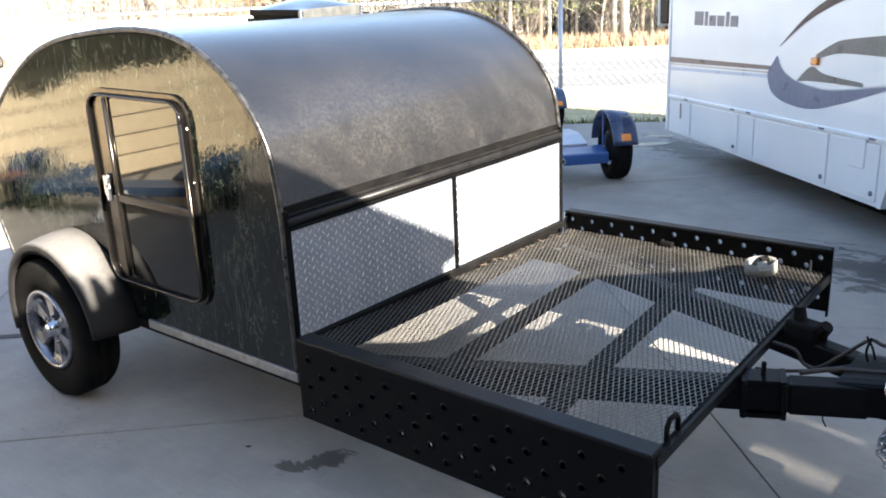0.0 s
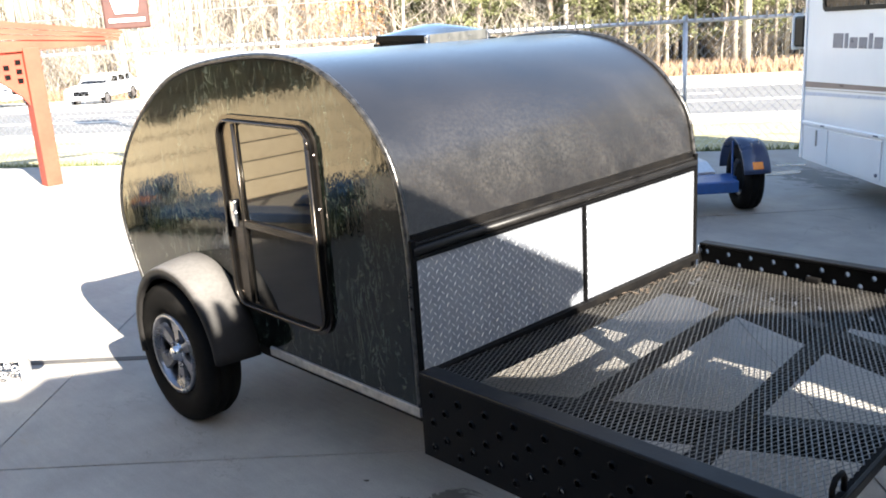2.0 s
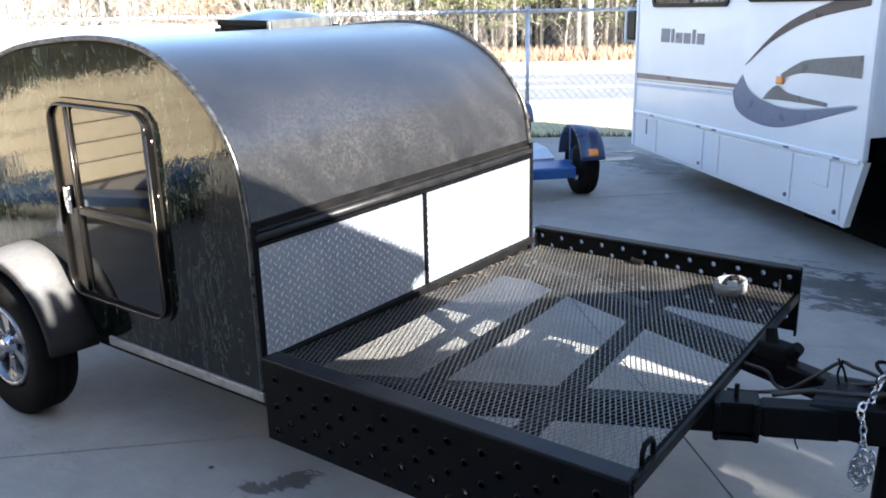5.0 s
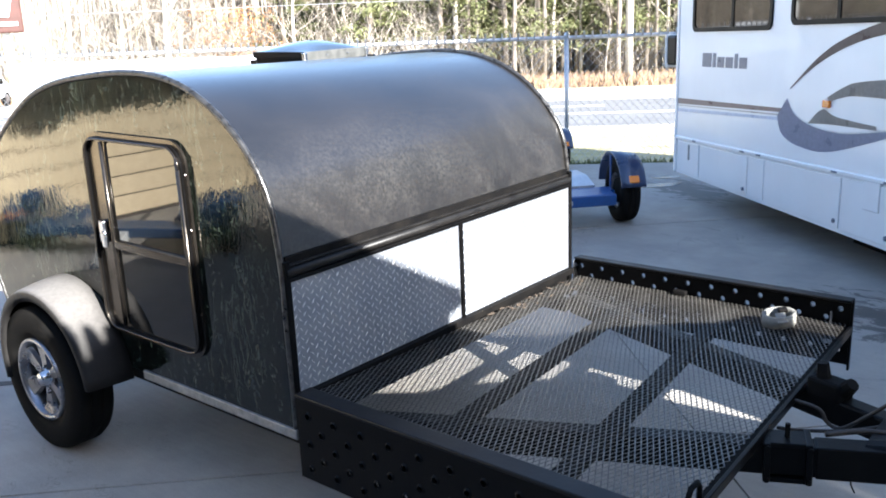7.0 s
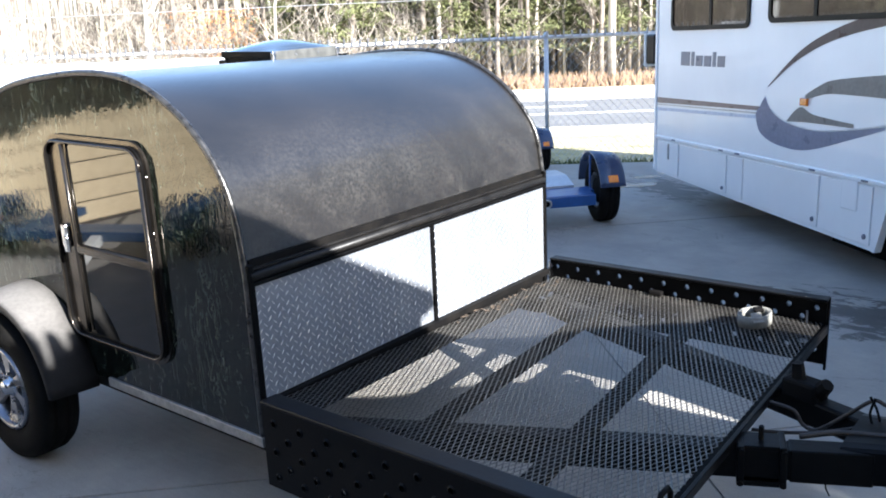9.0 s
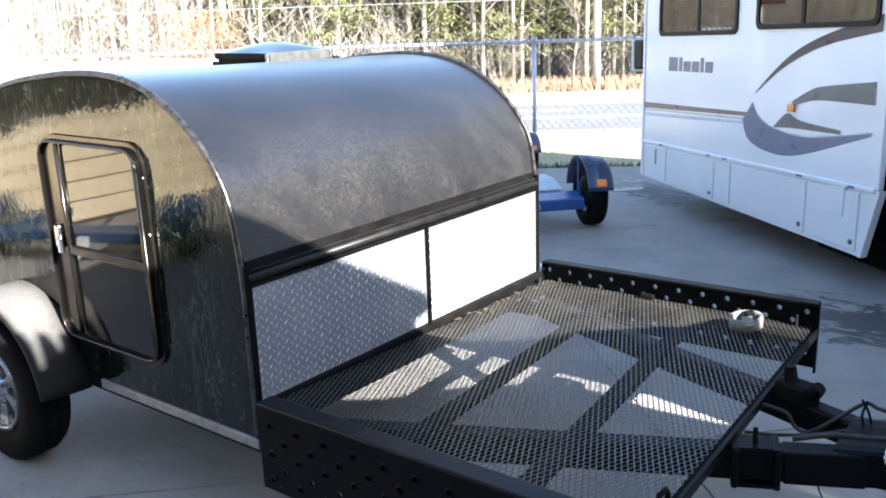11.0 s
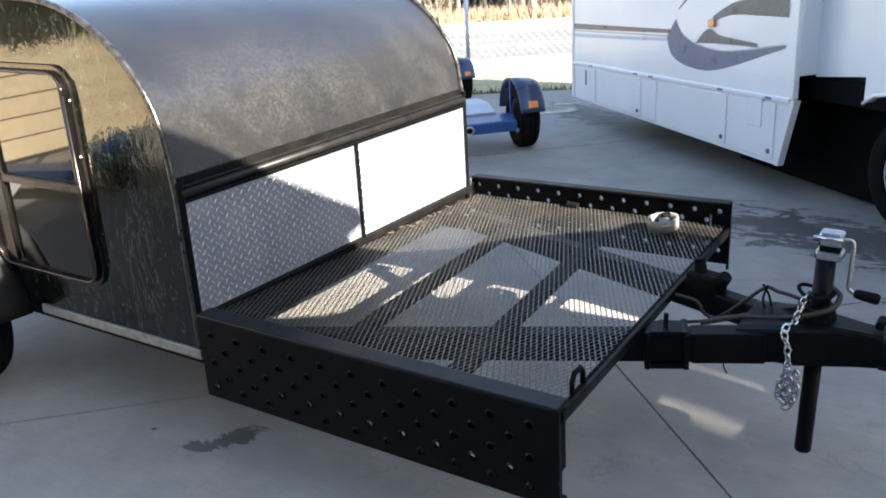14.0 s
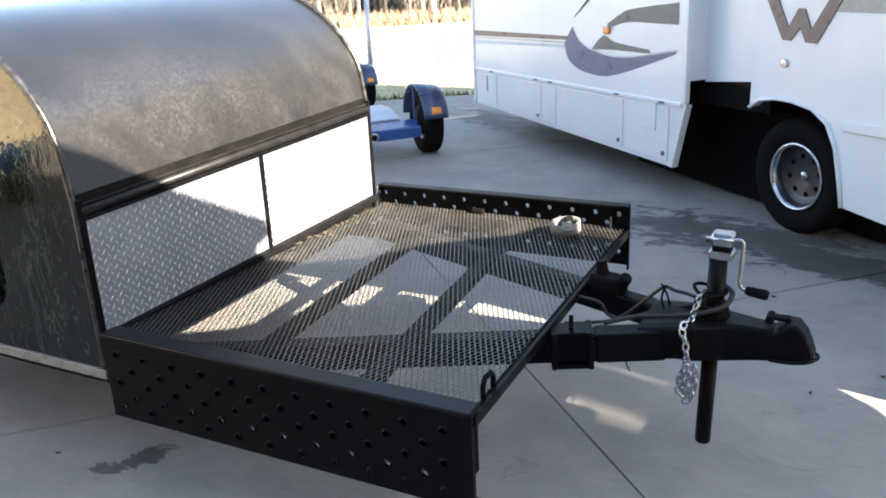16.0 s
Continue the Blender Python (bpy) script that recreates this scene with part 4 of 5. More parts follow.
part("head_neck", boxm(-0.021, 0.039, -0.026, 0.026, 0.802, 0.820, 0.004), DARK, head)
part("head_rib", boxm(-0.030, 0.048, -0.033, 0.033, 0.774, 0.804, 0.007), CHROME, head)
part("head_rib", tube(bmesh.new(), [(-0.028, -0.031, 0.846), (0.046, -0.031, 0.846)], 0.006, 8), CHROME, head, smooth=True)
part("head_pin", tube(bmesh.new(), [(-0.044, 0, 0.832), (-0.02, 0, 0.832)], 0.010, 10), CHROME, head)
crank = part("crank_arm", tube(bmesh.new(), spline([(0.043, 0, 0.838), (0.062, 0.0, 0.840), (0.072, 0.0, 0.828), (0.073, 0.0, 0.77), (0.073, 0, 0.70), (0.079, 0.0, 0.680), (0.096, 0.0, 0.672)], 4), 0.0068, 8), CHROME, jack, smooth=True)
part("crank_grip", tube(bmesh.new(), [(0.092, 0, 0.673), (0.102, 0, 0.672), (0.155, 0, 0.667), (0.165, 0, 0.666)], [0.012, 0.0155, 0.018, 0.013], 12), BLACKDULL, crank, smooth=True)
part("jack_collar", tube(bmesh.new(), [(0, 0, 0.56), (0, 0, 0.605)], [0.058, 0.045], 16), BLACKDULL, jack)


def chain(parent, pts, link=0.034):
    path = spline(pts, 6)
    total, n = 0.0, 0
    d = [0.0]
    for a, b in zip(path, path[1:]):
        d.append(d[-1] + (b - a).length)
    n = int(d[-1] / (link * 0.72))
    for k in range(n):
        s = (k + 0.5) * d[-1] / n
        i = max(j for j in range(len(d)) if d[j] <= s)
        a, b = path[i], path[min(i + 1, len(path) - 1)]
        c = a + (b - a) * ((s - d[i]) / max(1e-6, (b - a).length))
        t = (b - a).normalized() if (b - a).length > 1e-6 else Vector((0, 0, 1))
        side = t.orthogonal().normalized()
        if k % 2:
            side = t.cross(side)
        ring = []
        for q in range(10):
            an = 2 * math.pi * q / 10
            ring.append(c + t * math.cos(an) * link * 0.5 + side * math.sin(an) * link * 0.30)
        ring.append(ring[0])
        part("chain_link", tube(bmesh.new(), ring, 0.0040, 6, False), CHROME, parent, smooth=True)


saf = part("chain_hook", tube(bmesh.new(), [(1.812, 0.89, 0.665), (1.806, 0.875, 0.660), (1.802, 0.868, 0.645)], 0.007, 6), CHROME, tongue, "bright safety chain")
chain(saf, [(1.802, 0.868, 0.652), (1.789, 0.858, 0.605), (1.779, 0.845, 0.568), (1.769, 0.812, 0.572), (1.765, 0.790, 0.556), (1.778, 0.785, 0.512), (1.783, 0.784, 0.450), (1.773, 0.784, 0.385), (1.786, 0.784, 0.312), (1.803, 0.784, 0.325), (1.816, 0.785, 0.385), (1.812, 0.785, 0.440)])
chain(saf, [(1.790, 0.772, 0.445), (1.768, 0.770, 0.395), (1.765, 0.770, 0.350), (1.782, 0.770, 0.330), (1.797, 0.772, 0.385), (1.795, 0.774, 0.440)], 0.030)
loops = [(1.819 + (0.046 + 0.010 * math.sin(k * 0.9)) * math.cos(k * 0.55), 0.922 + (0.047 + 0.010 * math.cos(k * 0.7)) * math.sin(k * 0.55), 0.60 + 0.0030 * k + 0.014 * math.sin(k * 0.5)) for k in range(26)]
for pts, r, mat in (([(1.27, 1.06, 0.53), (1.325, 1.0, 0.532), (1.418, 1.0, 0.519), (1.449, 1.0, 0.478), (1.494, 1.0, 0.470), (1.573, 1.0, 0.538), (1.649, 1.0, 0.610), (1.690, 1.0, 0.604), (1.745, 0.99, 0.600), (1.812, 0.975, 0.585)], 0.0065, LOOM),
                    ([(1.50, 0.80, 0.535), (1.593, 0.86, 0.548), (1.706, 0.88, 0.560), (1.777, 0.88, 0.577), (1.83, 0.855, 0.605), (1.88, 0.88, 0.625), (1.892, 0.93, 0.65), (1.86, 0.97, 0.66)], 0.009, LOOM),
                    ([(1.30, 0.97, 0.43), (1.384, 0.97, 0.443), (1.52, 0.97, 0.482), (1.645, 0.97, 0.536), (1.756, 0.965, 0.575), (1.80, 0.95, 0.61)], 0.006, LOOM),
                    ([(1.642, 1.0, 0.622), (1.665, 0.99, 0.59), (1.68, 0.98, 0.545), (1.67, 0.96, 0.54), (1.652, 0.97, 0.58), (1.66, 0.99, 0.625)], 0.004, RUBBER),
                    ([(1.60, 0.74, 0.455), (1.60, 0.735, 0.43), (1.612, 0.735, 0.405)], 0.0025, RUBBER),
                    (loops, 0.0062, RUBBER)):
    part("wiring_cable", tube(bmesh.new(), spline(pts, 6), r, 7), mat, tongue, smooth=True)

# loose strap roll and a tie-down ring on the deck
strap = thing("strap_roll", "off-white webbing strap rolled up on the mesh deck", "strap", pose(1.062, 1.640, 0.543, 8, -5, 38))
bm = bmesh.new()
spiral = []
for k in range(90):
    a = k / 90 * 2 * math.pi * 3.4
    r = 0.056 + 0.004 * a / 6.28
    spiral.append((r * math.cos(a), r * 0.74 * math.sin(a)))
for (x0, y0), (x1, y1) in zip(spiral, spiral[1:]):
    q = [bm.verts.new(p) for p in ((x0, y0, 0), (x1, y1, 0), (x1, y1, 0.05), (x0, y0, 0.05))]
    bm.faces.new(q)
bmesh.ops.remove_doubles(bm, verts=bm.verts[:], dist=1e-5)
bmesh.ops.solidify(bm, geom=bm.faces[:], thickness=0.0025)
part("webbing", bm, STRAP, strap, smooth=True)
part("loose_end", boxm(-0.022, 0.020, -0.040, 0.012, 0.048, 0.056, 0.003, Matrix.Rotation(radians(24), 4, "X")), STRAP, strap)
part("buckle", boxm(0.002, 0.040, 0.004, 0.034, 0.040, 0.058, 0.005), BLACKDULL, strap)
ring = thing("tie_down_ring", "black steel tie-down loop welded to the deck edge", "tie-down", pose(1.366, 0.150, 0.572))
part("loop", tube(bmesh.new(), [(0, -0.035, 0), (0, -0.035, 0.035), (0, -0.02, 0.055), (0, 0.02, 0.055), (0, 0.035, 0.035), (0, 0.035, 0)], 0.008, 8), BLACKDULL, ring, smooth=True)
clip = thing("rail_clip", "small dark steel clip on the far rail", "clip", pose(0.565, 1.80, 0.530))
part("clip_body", boxm(-0.03, 0.03, -0.02, 0.01, 0, 0.022, 0.004), BLACKDULL, clip)
hook = thing("corner_hook", "bent bright steel bracket at the rail's end", "bracket", pose(1.218, 1.805, 0.50))
part("plate", boxm(-0.005, 0.005, -0.012, 0.0, -0.01, 0.080, 0.002), CHROME, hook)
part("bent_flange", boxm(-0.020, 0.010, -0.020, -0.013, -0.058, -0.004, 0.002), GALV, hook)

# ---------- motorhome ----------
rv = thing("motorhome", "white motorhome with grey and brown swooshes, standing in shade", "motorhome", pose(0.939, 4.041, 0, 0, 0, -38.65))


def lift(bm):
    """The upper body stands a touch higher at its rear than at its nose."""
    for v in bm.verts:
        k = min(1.0, max(0.0, (v.co.z - 0.22) / 0.35))
        v.co.z += 0.037 * (v.co.x + 1.4) * k
    return bm


def rvpart(name, bm, mat, parent=rv, label="", smooth=False):
    return part(name, lift(bm), mat, parent, label, smooth)


def flat(outline, y=-0.003, t=0.003):
    return slab(bmesh.new(), outline, lambda u, v, w: Vector((u, y + w, v)), t)


rvpart("lower_skin", slab(bmesh.new(), [(-2.975, 0.60), (0.13, 0.60), (0.13, 0.76), (-2.975, 0.76)], lambda u, v, w: Vector((u, w, v)), 0.03), RVWHITE, rv)
body = rvpart("house_body", slab(bmesh.new(), [(-2.975, 0.76), (0.13, 0.76), (0.13, 3.1), (-2.975, 3.1)], lambda u, v, w: Vector((u, w, v)), 2.35), RVWHITE, rv, "smooth white fibreglass house wall")
rvpart("side_skirt", slab(bmesh.new(), [(-2.975, 0.225), (0.0, 0.225), (0.12, 0.61), (-2.975, 0.61)], lambda u, v, w: Vector((u, 0.006 + w, v)), 0.025), RVWHITE)
rvpart("skirt_end", slab(bmesh.new(), [(0.0, 0.225), (0.03, 0.225), (0.15, 0.61), (0.12, 0.61)], lambda u, v, w: Vector((u, -0.004 + w, v)), 0.05), RVWHITE)
rvpart("corner_trim", boxm(-2.995, -2.955, -0.012, 0.03, 0.23, 3.1, 0.008), RVWHITE)
rvpart("corner_trim", boxm(0.11, 0.145, -0.012, 0.03, 0.62, 3.1, 0.008), RVWHITE)
rvpart("skirt_moulding", boxm(-2.95, 0.11, -0.016, 0.004, 0.592, 0.622, 0.006), RVWHITE)
for u0, u1 in ((-2.92, -2.52), (-2.50, -1.72), (-1.69, -1.48), (-1.46, -0.545), (-0.53, -0.02)):
    d = rvpart("locker_door", boxm(u0 + 0.008, u1 - 0.008, -0.004, 0.008, 0.25, 0.575, 0.004), RVWHITE)
    if u1 - u0 > 0.5:
        rvpart("locker_latch", lathe(bmesh.new(), [(0, -0.012), (0.014, -0.010), (0.016, 0.0)], (u1 - 0.05, -0.004, 0.295), "Y", 12), DARKBLUE, d)
    rvpart("locker_hinge", boxm(u1 - 0.10, u1 - 0.04, -0.022, -0.014, 0.60, 0.614, 0.002), DARKBLUE, d)
rvpart("fuel_hatch", boxm(-0.31, -0.155, -0.012, 0.0, 0.42, 0.60, 0.006), RVWHITE)
rvpart("furnace_vent", boxm(-2.712, -2.695, -0.014, 0.0, 0.40, 0.56, 0.003), TAUPE)
# stripes and swooshes
rvpart("stripe", flat([(-2.95, 0.965), (-2.95, 0.915), (-1.33, 0.955), (-1.28, 0.985)]), BROWN)
rvpart("stripe", flat([(-2.95, 0.905), (-2.95, 0.897), (-1.33, 0.93), (-1.33, 0.94)]), TAUPE)
rvpart("stripe", flat([(-2.95, 0.875), (-2.95, 0.845), (-1.33, 0.895), (-1.33, 0.918)]), PALE)


def swoosh(top, bottom, mat, y=-0.003):
    a = [(p.x - 0.05, p.y) for p in spline([(x, z, 0) for x, z in top], 8)]
    b = [(p.x - 0.05, p.y) for p in spline([(x, z, 0) for x, z in bottom], 8)]
    bm = bmesh.new()
    va = [bm.verts.new((x, y, z)) for x, z in a]
    vb = [bm.verts.new((x, y, z)) for x, z in b]
    for i in range(len(va) - 1):
        bm.faces.new((va[i], va[i + 1], vb[i + 1], vb[i]))
    bmesh.ops.solidify(bm, geom=bm.faces[:], thickness=0.002)
    return rvpart("swoosh", bm, mat)


K = lambda pts: [(x, z - 0.037 * (x + 1.4)) for x, z in pts]
swoosh(K([(-1.155, 1.145), (-0.80, 1.405), (-0.44, 1.56), (0.10, 1.70)]), K([(-1.15, 1.140), (-0.83, 1.34), (-0.43, 1.495), (0.10, 1.60)]), BROWN)
swoosh(K([(-1.18, 1.075), (-1.08, 0.965), (-0.85, 0.905), (-0.50, 0.900), (0.08, 1.00)]), K([(-1.30, 0.93), (-1.22, 0.80), (-0.98, 0.742), (-0.62, 0.765), (0.08, 0.985)]), SLATE)
swoosh(K([(-1.19, 1.085), (-1.09, 0.975), (-0.86, 0.915), (-0.50, 0.910), (0.08, 1.012)]), K([(-1.18, 1.075), (-1.08, 0.965), (-0.85, 0.905), (-0.50, 0.900), (0.08, 1.00)]), WHITE)
swoosh(K([(-0.91, 0.925), (-0.76, 1.035), (-0.60, 1.00), (-0.20, 0.985)]), K([(-0.905, 0.920), (-0.76, 0.935), (-0.60, 0.945), (-0.20, 0.960)]), TAUPE)
swoosh(K([(-0.715, 1.12), (-0.55, 1.20), (-0.40, 1.245), (0.09, 1.31)]), K([(-0.70, 1.09), (-0.56, 1.13), (-0.40, 1.155), (0.09, 1.17)]), TAUPE)
rvpart("marker_lamp", boxm(-0.795, -0.720, -0.022, 0.0, 1.025, 1.075, 0.006), ORANGE, rv, "amber side marker lamp")
# name lettering as plain bars
u = -2.52
for w2, h2 in ((0.15, 0.115), (0.05, 0.115), (0.11, 0.085), (0.11, 0.085), (0.05, 0.115), (0.11, 0.085)):
    g = rvpart("letter_bar", flat([(u, 1.255), (u + w2, 1.255), (u + w2 + 0.004, 1.255 + h2), (u + 0.004, 1.255 + h2)]), DARKBLUE)
    u += w2 + 0.026


def rv_window(u0, u1, z0, z1, split):
    wdw = rvpart("window", ring_slab(bmesh.new(), round_rect(u0, u1, z0, z1, 0.06), round_rect(u0 + 0.035, u1 - 0.035, z0 + 0.035, z1 - 0.035, 0.04), lambda a, b, w: Vector((a, -0.014 + w, b)), 0.02), BLACK, rv, "black-framed tinted window")
    rvpart("pane", flat(round_rect(u0 + 0.02, u1 - 0.02, z0 + 0.02, z1 - 0.02, 0.04), -0.006, 0.005), GLASS, wdw)
    rvpart("mullion", boxm(split - 0.02, split + 0.02, -0.012, 0.0, z0 + 0.03, z1 - 0.03, 0.003), BLACK, wdw)


rv_window(-2.70, -1.475, 1.545, 2.10, -2.04)
rv_window(-1.235, 0.02, 1.575, 2.13, -0.70)
# recess by the cab step, rear quarter with the arch
rvpart("recess_wall", slab(bmesh.new(), [(0.13, 0.745), (0.75, 0.80), (0.75, 3.1), (0.13, 3.1)], lambda u, v, w: Vector((u, 0.16 + w, v)), 0.1), RVWHITE)
# near-black boxes; their colour stands for deep shade around step and wheel
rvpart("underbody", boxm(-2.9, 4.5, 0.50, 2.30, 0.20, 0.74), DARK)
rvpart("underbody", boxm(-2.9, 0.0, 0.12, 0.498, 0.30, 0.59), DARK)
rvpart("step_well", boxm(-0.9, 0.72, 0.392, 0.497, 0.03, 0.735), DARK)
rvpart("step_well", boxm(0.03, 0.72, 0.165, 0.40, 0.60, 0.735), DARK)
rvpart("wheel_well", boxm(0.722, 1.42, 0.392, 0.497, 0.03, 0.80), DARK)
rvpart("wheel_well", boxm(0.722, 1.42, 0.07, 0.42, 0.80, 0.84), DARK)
arch = K([(0.722, 0.745), (0.80, 0.80), (0.92, 0.825), (1.05, 0.828), (1.20, 0.808), (1.31, 0.745), (1.38, 0.64), (1.43, 0.50), (1.46, 0.40), (4.55, 0.33), (4.55, 3.1), (0.722, 3.1)])
rvpart("rear_quarter", slab(bmesh.new(), arch, lambda u, v, w: Vector((u, 0.0 + w, v)), 0.06), RVWHITE, rv, "white rear quarter with a wheel arch")
rvpart("rear_box", slab(bmesh.new(), [(0.72, 0.77), (4.53, 0.77), (4.53, 3.08), (0.72, 3.08)], lambda u, v, w: Vector((u, 0.062 + w, v)), 2.28), RVWHITE)
rvpart("arch_lip", tube(bmesh.new(), [(x, -0.004, z) for x, z in arch[:9]], 0.012, 6), RVWHITE, smooth=True)
rvpart("skirt_moulding", boxm(1.42, 4.5, -0.014, 0.004, 0.62, 0.68, 0.006), RVWHITE)
rvpart("stripe", flat([(1.30, 1.225), (4.5, 1.21), (4.5, 1.45), (1.42, 1.42)]), TAUPE)
emblem = K([(a + 0.025, b + 0.095) for a, b in [(0.77, 1.29), (0.86, 1.29), (0.955, 1.13), (1.02, 1.235), (1.065, 1.235), (1.12, 1.13), (1.27, 1.36), (1.35, 1.36), (1.165, 1.06), (1.085, 1.06), (1.04, 1.135), (0.98, 1.06), (0.92, 1.06)]])
rvpart("emblem", flat(emblem, -0.008, 0.006), BROWN)
rvpart("filler_cap", lathe(bmesh.new(), [(0, -0.02), (0.022, -0.018), (0.026, 0.0)], (0.975, 0, 0.94), "Y", 16), CHROME)
wheel(rv, (0.954, 0.27, 0.345), 0.345, 0.205, 0.22, 5, -1, CHROME, True)
wheel(rv, (-2.2, 1.9, 0.345), 0.345, 0.205, 0.22, 5, -1, CHROME, True)
# unseen overhang, added so that its shadow trims the sun patches
rvpart("rear_cap", slab(bmesh.new(), K([(4.555, 2.10), (4.69, 2.12), (4.69, 2.85), (4.82, 3.02), (4.91, 3.20), (5.02, 3.35), (5.02, 3.40), (4.555, 3.40)]), lambda u, v, w: Vector((u, w, v)), 2.35), RVWHITE)
rvpart("roof", boxm(-2.99, 4.55, -0.02, 2.37, 3.09, 3.15, 0.02), RVWHITE)
mir = rvpart("door_mirror", boxm(-3.17, -2.99, -0.02, 0.10, 1.255, 1.52, 0.02), BLACK, rv, "black door mirror on its arm")
rvpart("mirror_shell", boxm(-3.20, -3.165, -0.03, 0.10, 1.23, 1.53, 0.015), WHITE, mir)
rvpart("mirror_arm", tube(bmesh.new(), [(-2.96, 0.05, 1.30), (-3.05, 0.05, 1.30)], 0.012, 6), BLACK, mir)
rvpart("marker_lamp", boxm(-3.02, -2.99, 0.0, 0.06, 0.62, 0.72, 0.005), ORANGE)


# ---------- tow dollies ----------
def dolly(at, group, bar=2.4, swung=None, track=2.05):
    paint = SUNBLUE if swung else BLUE
    d = thing("tow_dolly", "blue steel car tow dolly with black tyres and amber markers", "tow dolly", at, group)
    for y, f in ((0.0, -1), (track, 1)):
        c = (0.0, y, 0.262)
        t = wheel(d, c, 0.262, 0.15, 0.16, 5, -1 if swung else f, ALLOY)
        g = mudguard(d, 0.0, 0.275, 0.295, y + f * 0.11, y - f * 0.11, paint if swung else NAVY, 12, 176)
        g["label"] = "blue steel wheel guard, painted paler as if sunlit" if swung else "navy steel wheel guard"
        if y or not swung:
            part("marker_lamp", boxm(0.292, 0.316, y - 0.042, y + 0.042, -0.03, 0.03, 0.006, Matrix.Translation((0, 0, 0.275)) @ Matrix.Rotation(radians(-24), 4, "Y")), ORANGE, g, "amber marker lamp")
        part("fender_stay", boxm(-0.012, 0.012, y - f * 0.105 - 0.006, y - f * 0.105 + 0.006, 0.20, 0.56, 0.003), paint, d)
        part("ramp", slab(bmesh.new(), [(-0.62, 0.25), (-0.07, 0.25), (-0.07, 0.30), (-0.30, 0.345), (-0.62, 0.33)], lambda u, v, w, y=y, f=f: Vector((u, y - f * (0.22 + w), v)), 0.34), paint if swung else GALV, d)
    part("axle_beam", boxm(-0.06, 0.10, 0.10, track - 0.10, 0.16, 0.285, 0.008), paint, d)
    part("cross_tube", boxm(0.105, 0.28, 0.14, track - 0.14, 0.195, 0.29, 0.012), paint, d)
    if swung:
        tip = Vector(swung)
        bar_ob = part("tow_bar", beam(bmesh.new(), (0.0, 1.02, 0.22), tip, 0.10, 0.09, 0.006), WHITE, d, "white-painted swung tow bar")
        back = (Vector((0.0, 1.02, 0.22)) - tip).normalized()
        part("bar_coupler", beam(bmesh.new(), tip + back * 0.02, tip - back * 0.15, 0.085, 0.075, 0.02), GALV, bar_ob, "grey coupler")
        part("bar_bolt", lathe(bmesh.new(), [(0, 0.03), (0.02, 0.028), (0.022, 0)], tip + back * 0.32 + Vector((0, 0, 0.045)), "Z", 8), GALV, bar_ob)
        part("bar_foot", boxm(tip.x - 0.03, tip.x + 0.03, tip.y - 0.03, tip.y + 0.03, 0.0, tip.z, 0.004), GALV, bar_ob)
        for k in range(9):
            a = 2.4 * k
            c = tip + back * 0.10 + Vector((0.05 * math.cos(a), 0.05 * math.sin(a) - 0.06, -0.02 - 0.012 * k))
            part("chain_link", tube(bmesh.new(), [c + Vector((0.016 * math.cos(q * 0.785), 0.010 * math.sin(a + q), 0.014 * math.sin(q * 0.785))) for q in range(9)], 0.005, 5, False), GALV, bar_ob)
        return d
    part("tow_bar", boxm(-bar, 0.0, 0.97, 1.08, 0.20, 0.30, 0.006), BLUE, d)
    part("tow_bar_foot", boxm(0.05 - bar, 0.11 - bar, 1.0, 1.05, 0.0, 0.21, 0.004), BLUE, d)
    ring = [(0.292 + 0.006 * math.sin(2 * q), 1.50 + 0.034 * math.cos(q), 0.235 + 0.032 * math.sin(q)) for q in (2 * math.pi * k / 14 for k in range(15))]
    part("strap_ratchet", tube(bmesh.new(), ring, 0.008, 6, False), GALV, d, "pale steel strap ratchet")
    part("ratchet_core", boxm(0.284, 0.300, 1.482, 1.518, 0.218, 0.252, 0.004), DARK, d)
    pl = part("number_plate", boxm(0.282, 0.286, 1.20, 1.36, 0.13, 0.24, 0.002), WHITE, d)
    part("plate_field", boxm(0.286, 0.289, 1.212, 1.348, 0.142, 0.228, 0.001), DARK, pl)
    for z in (0.168, 0.20):
        part("plate_bar", boxm(0.289, 0.291, 1.235, 1.325, z - 0.008, z + 0.008), WHITE, pl)
    return d


dolly(pose(-2.735, 3.300, 0, 0, 0, -43), "tow dollies")
dolly(pose(-4.105, 5.265, 0, 0, 0, -43) @ Matrix.Scale(0.8, 4), "tow dollies")
dolly(pose(-3.50, -2.38, 0, 0, 0, 62.5) @ Matrix.Scale(0.82, 4), "tow dollies", swung=(2.563, 0.075, 0.195), track=2.13)

# ---------- chain-link fence ----------
fence = thing("chain_link_fence", "galvanised chain-link fence with twisted top barbs", "fence")
FS, FH = 7.47, 1.395
a_known = (Vector((-3.16, 6.875, 0))).dot(RU)
a0, a1 = -27.0, 9.0


def fp(a, z, off=0.0):
    p = RU * a + RN * (FS + off)
    return Vector((p.x, p.y, z))


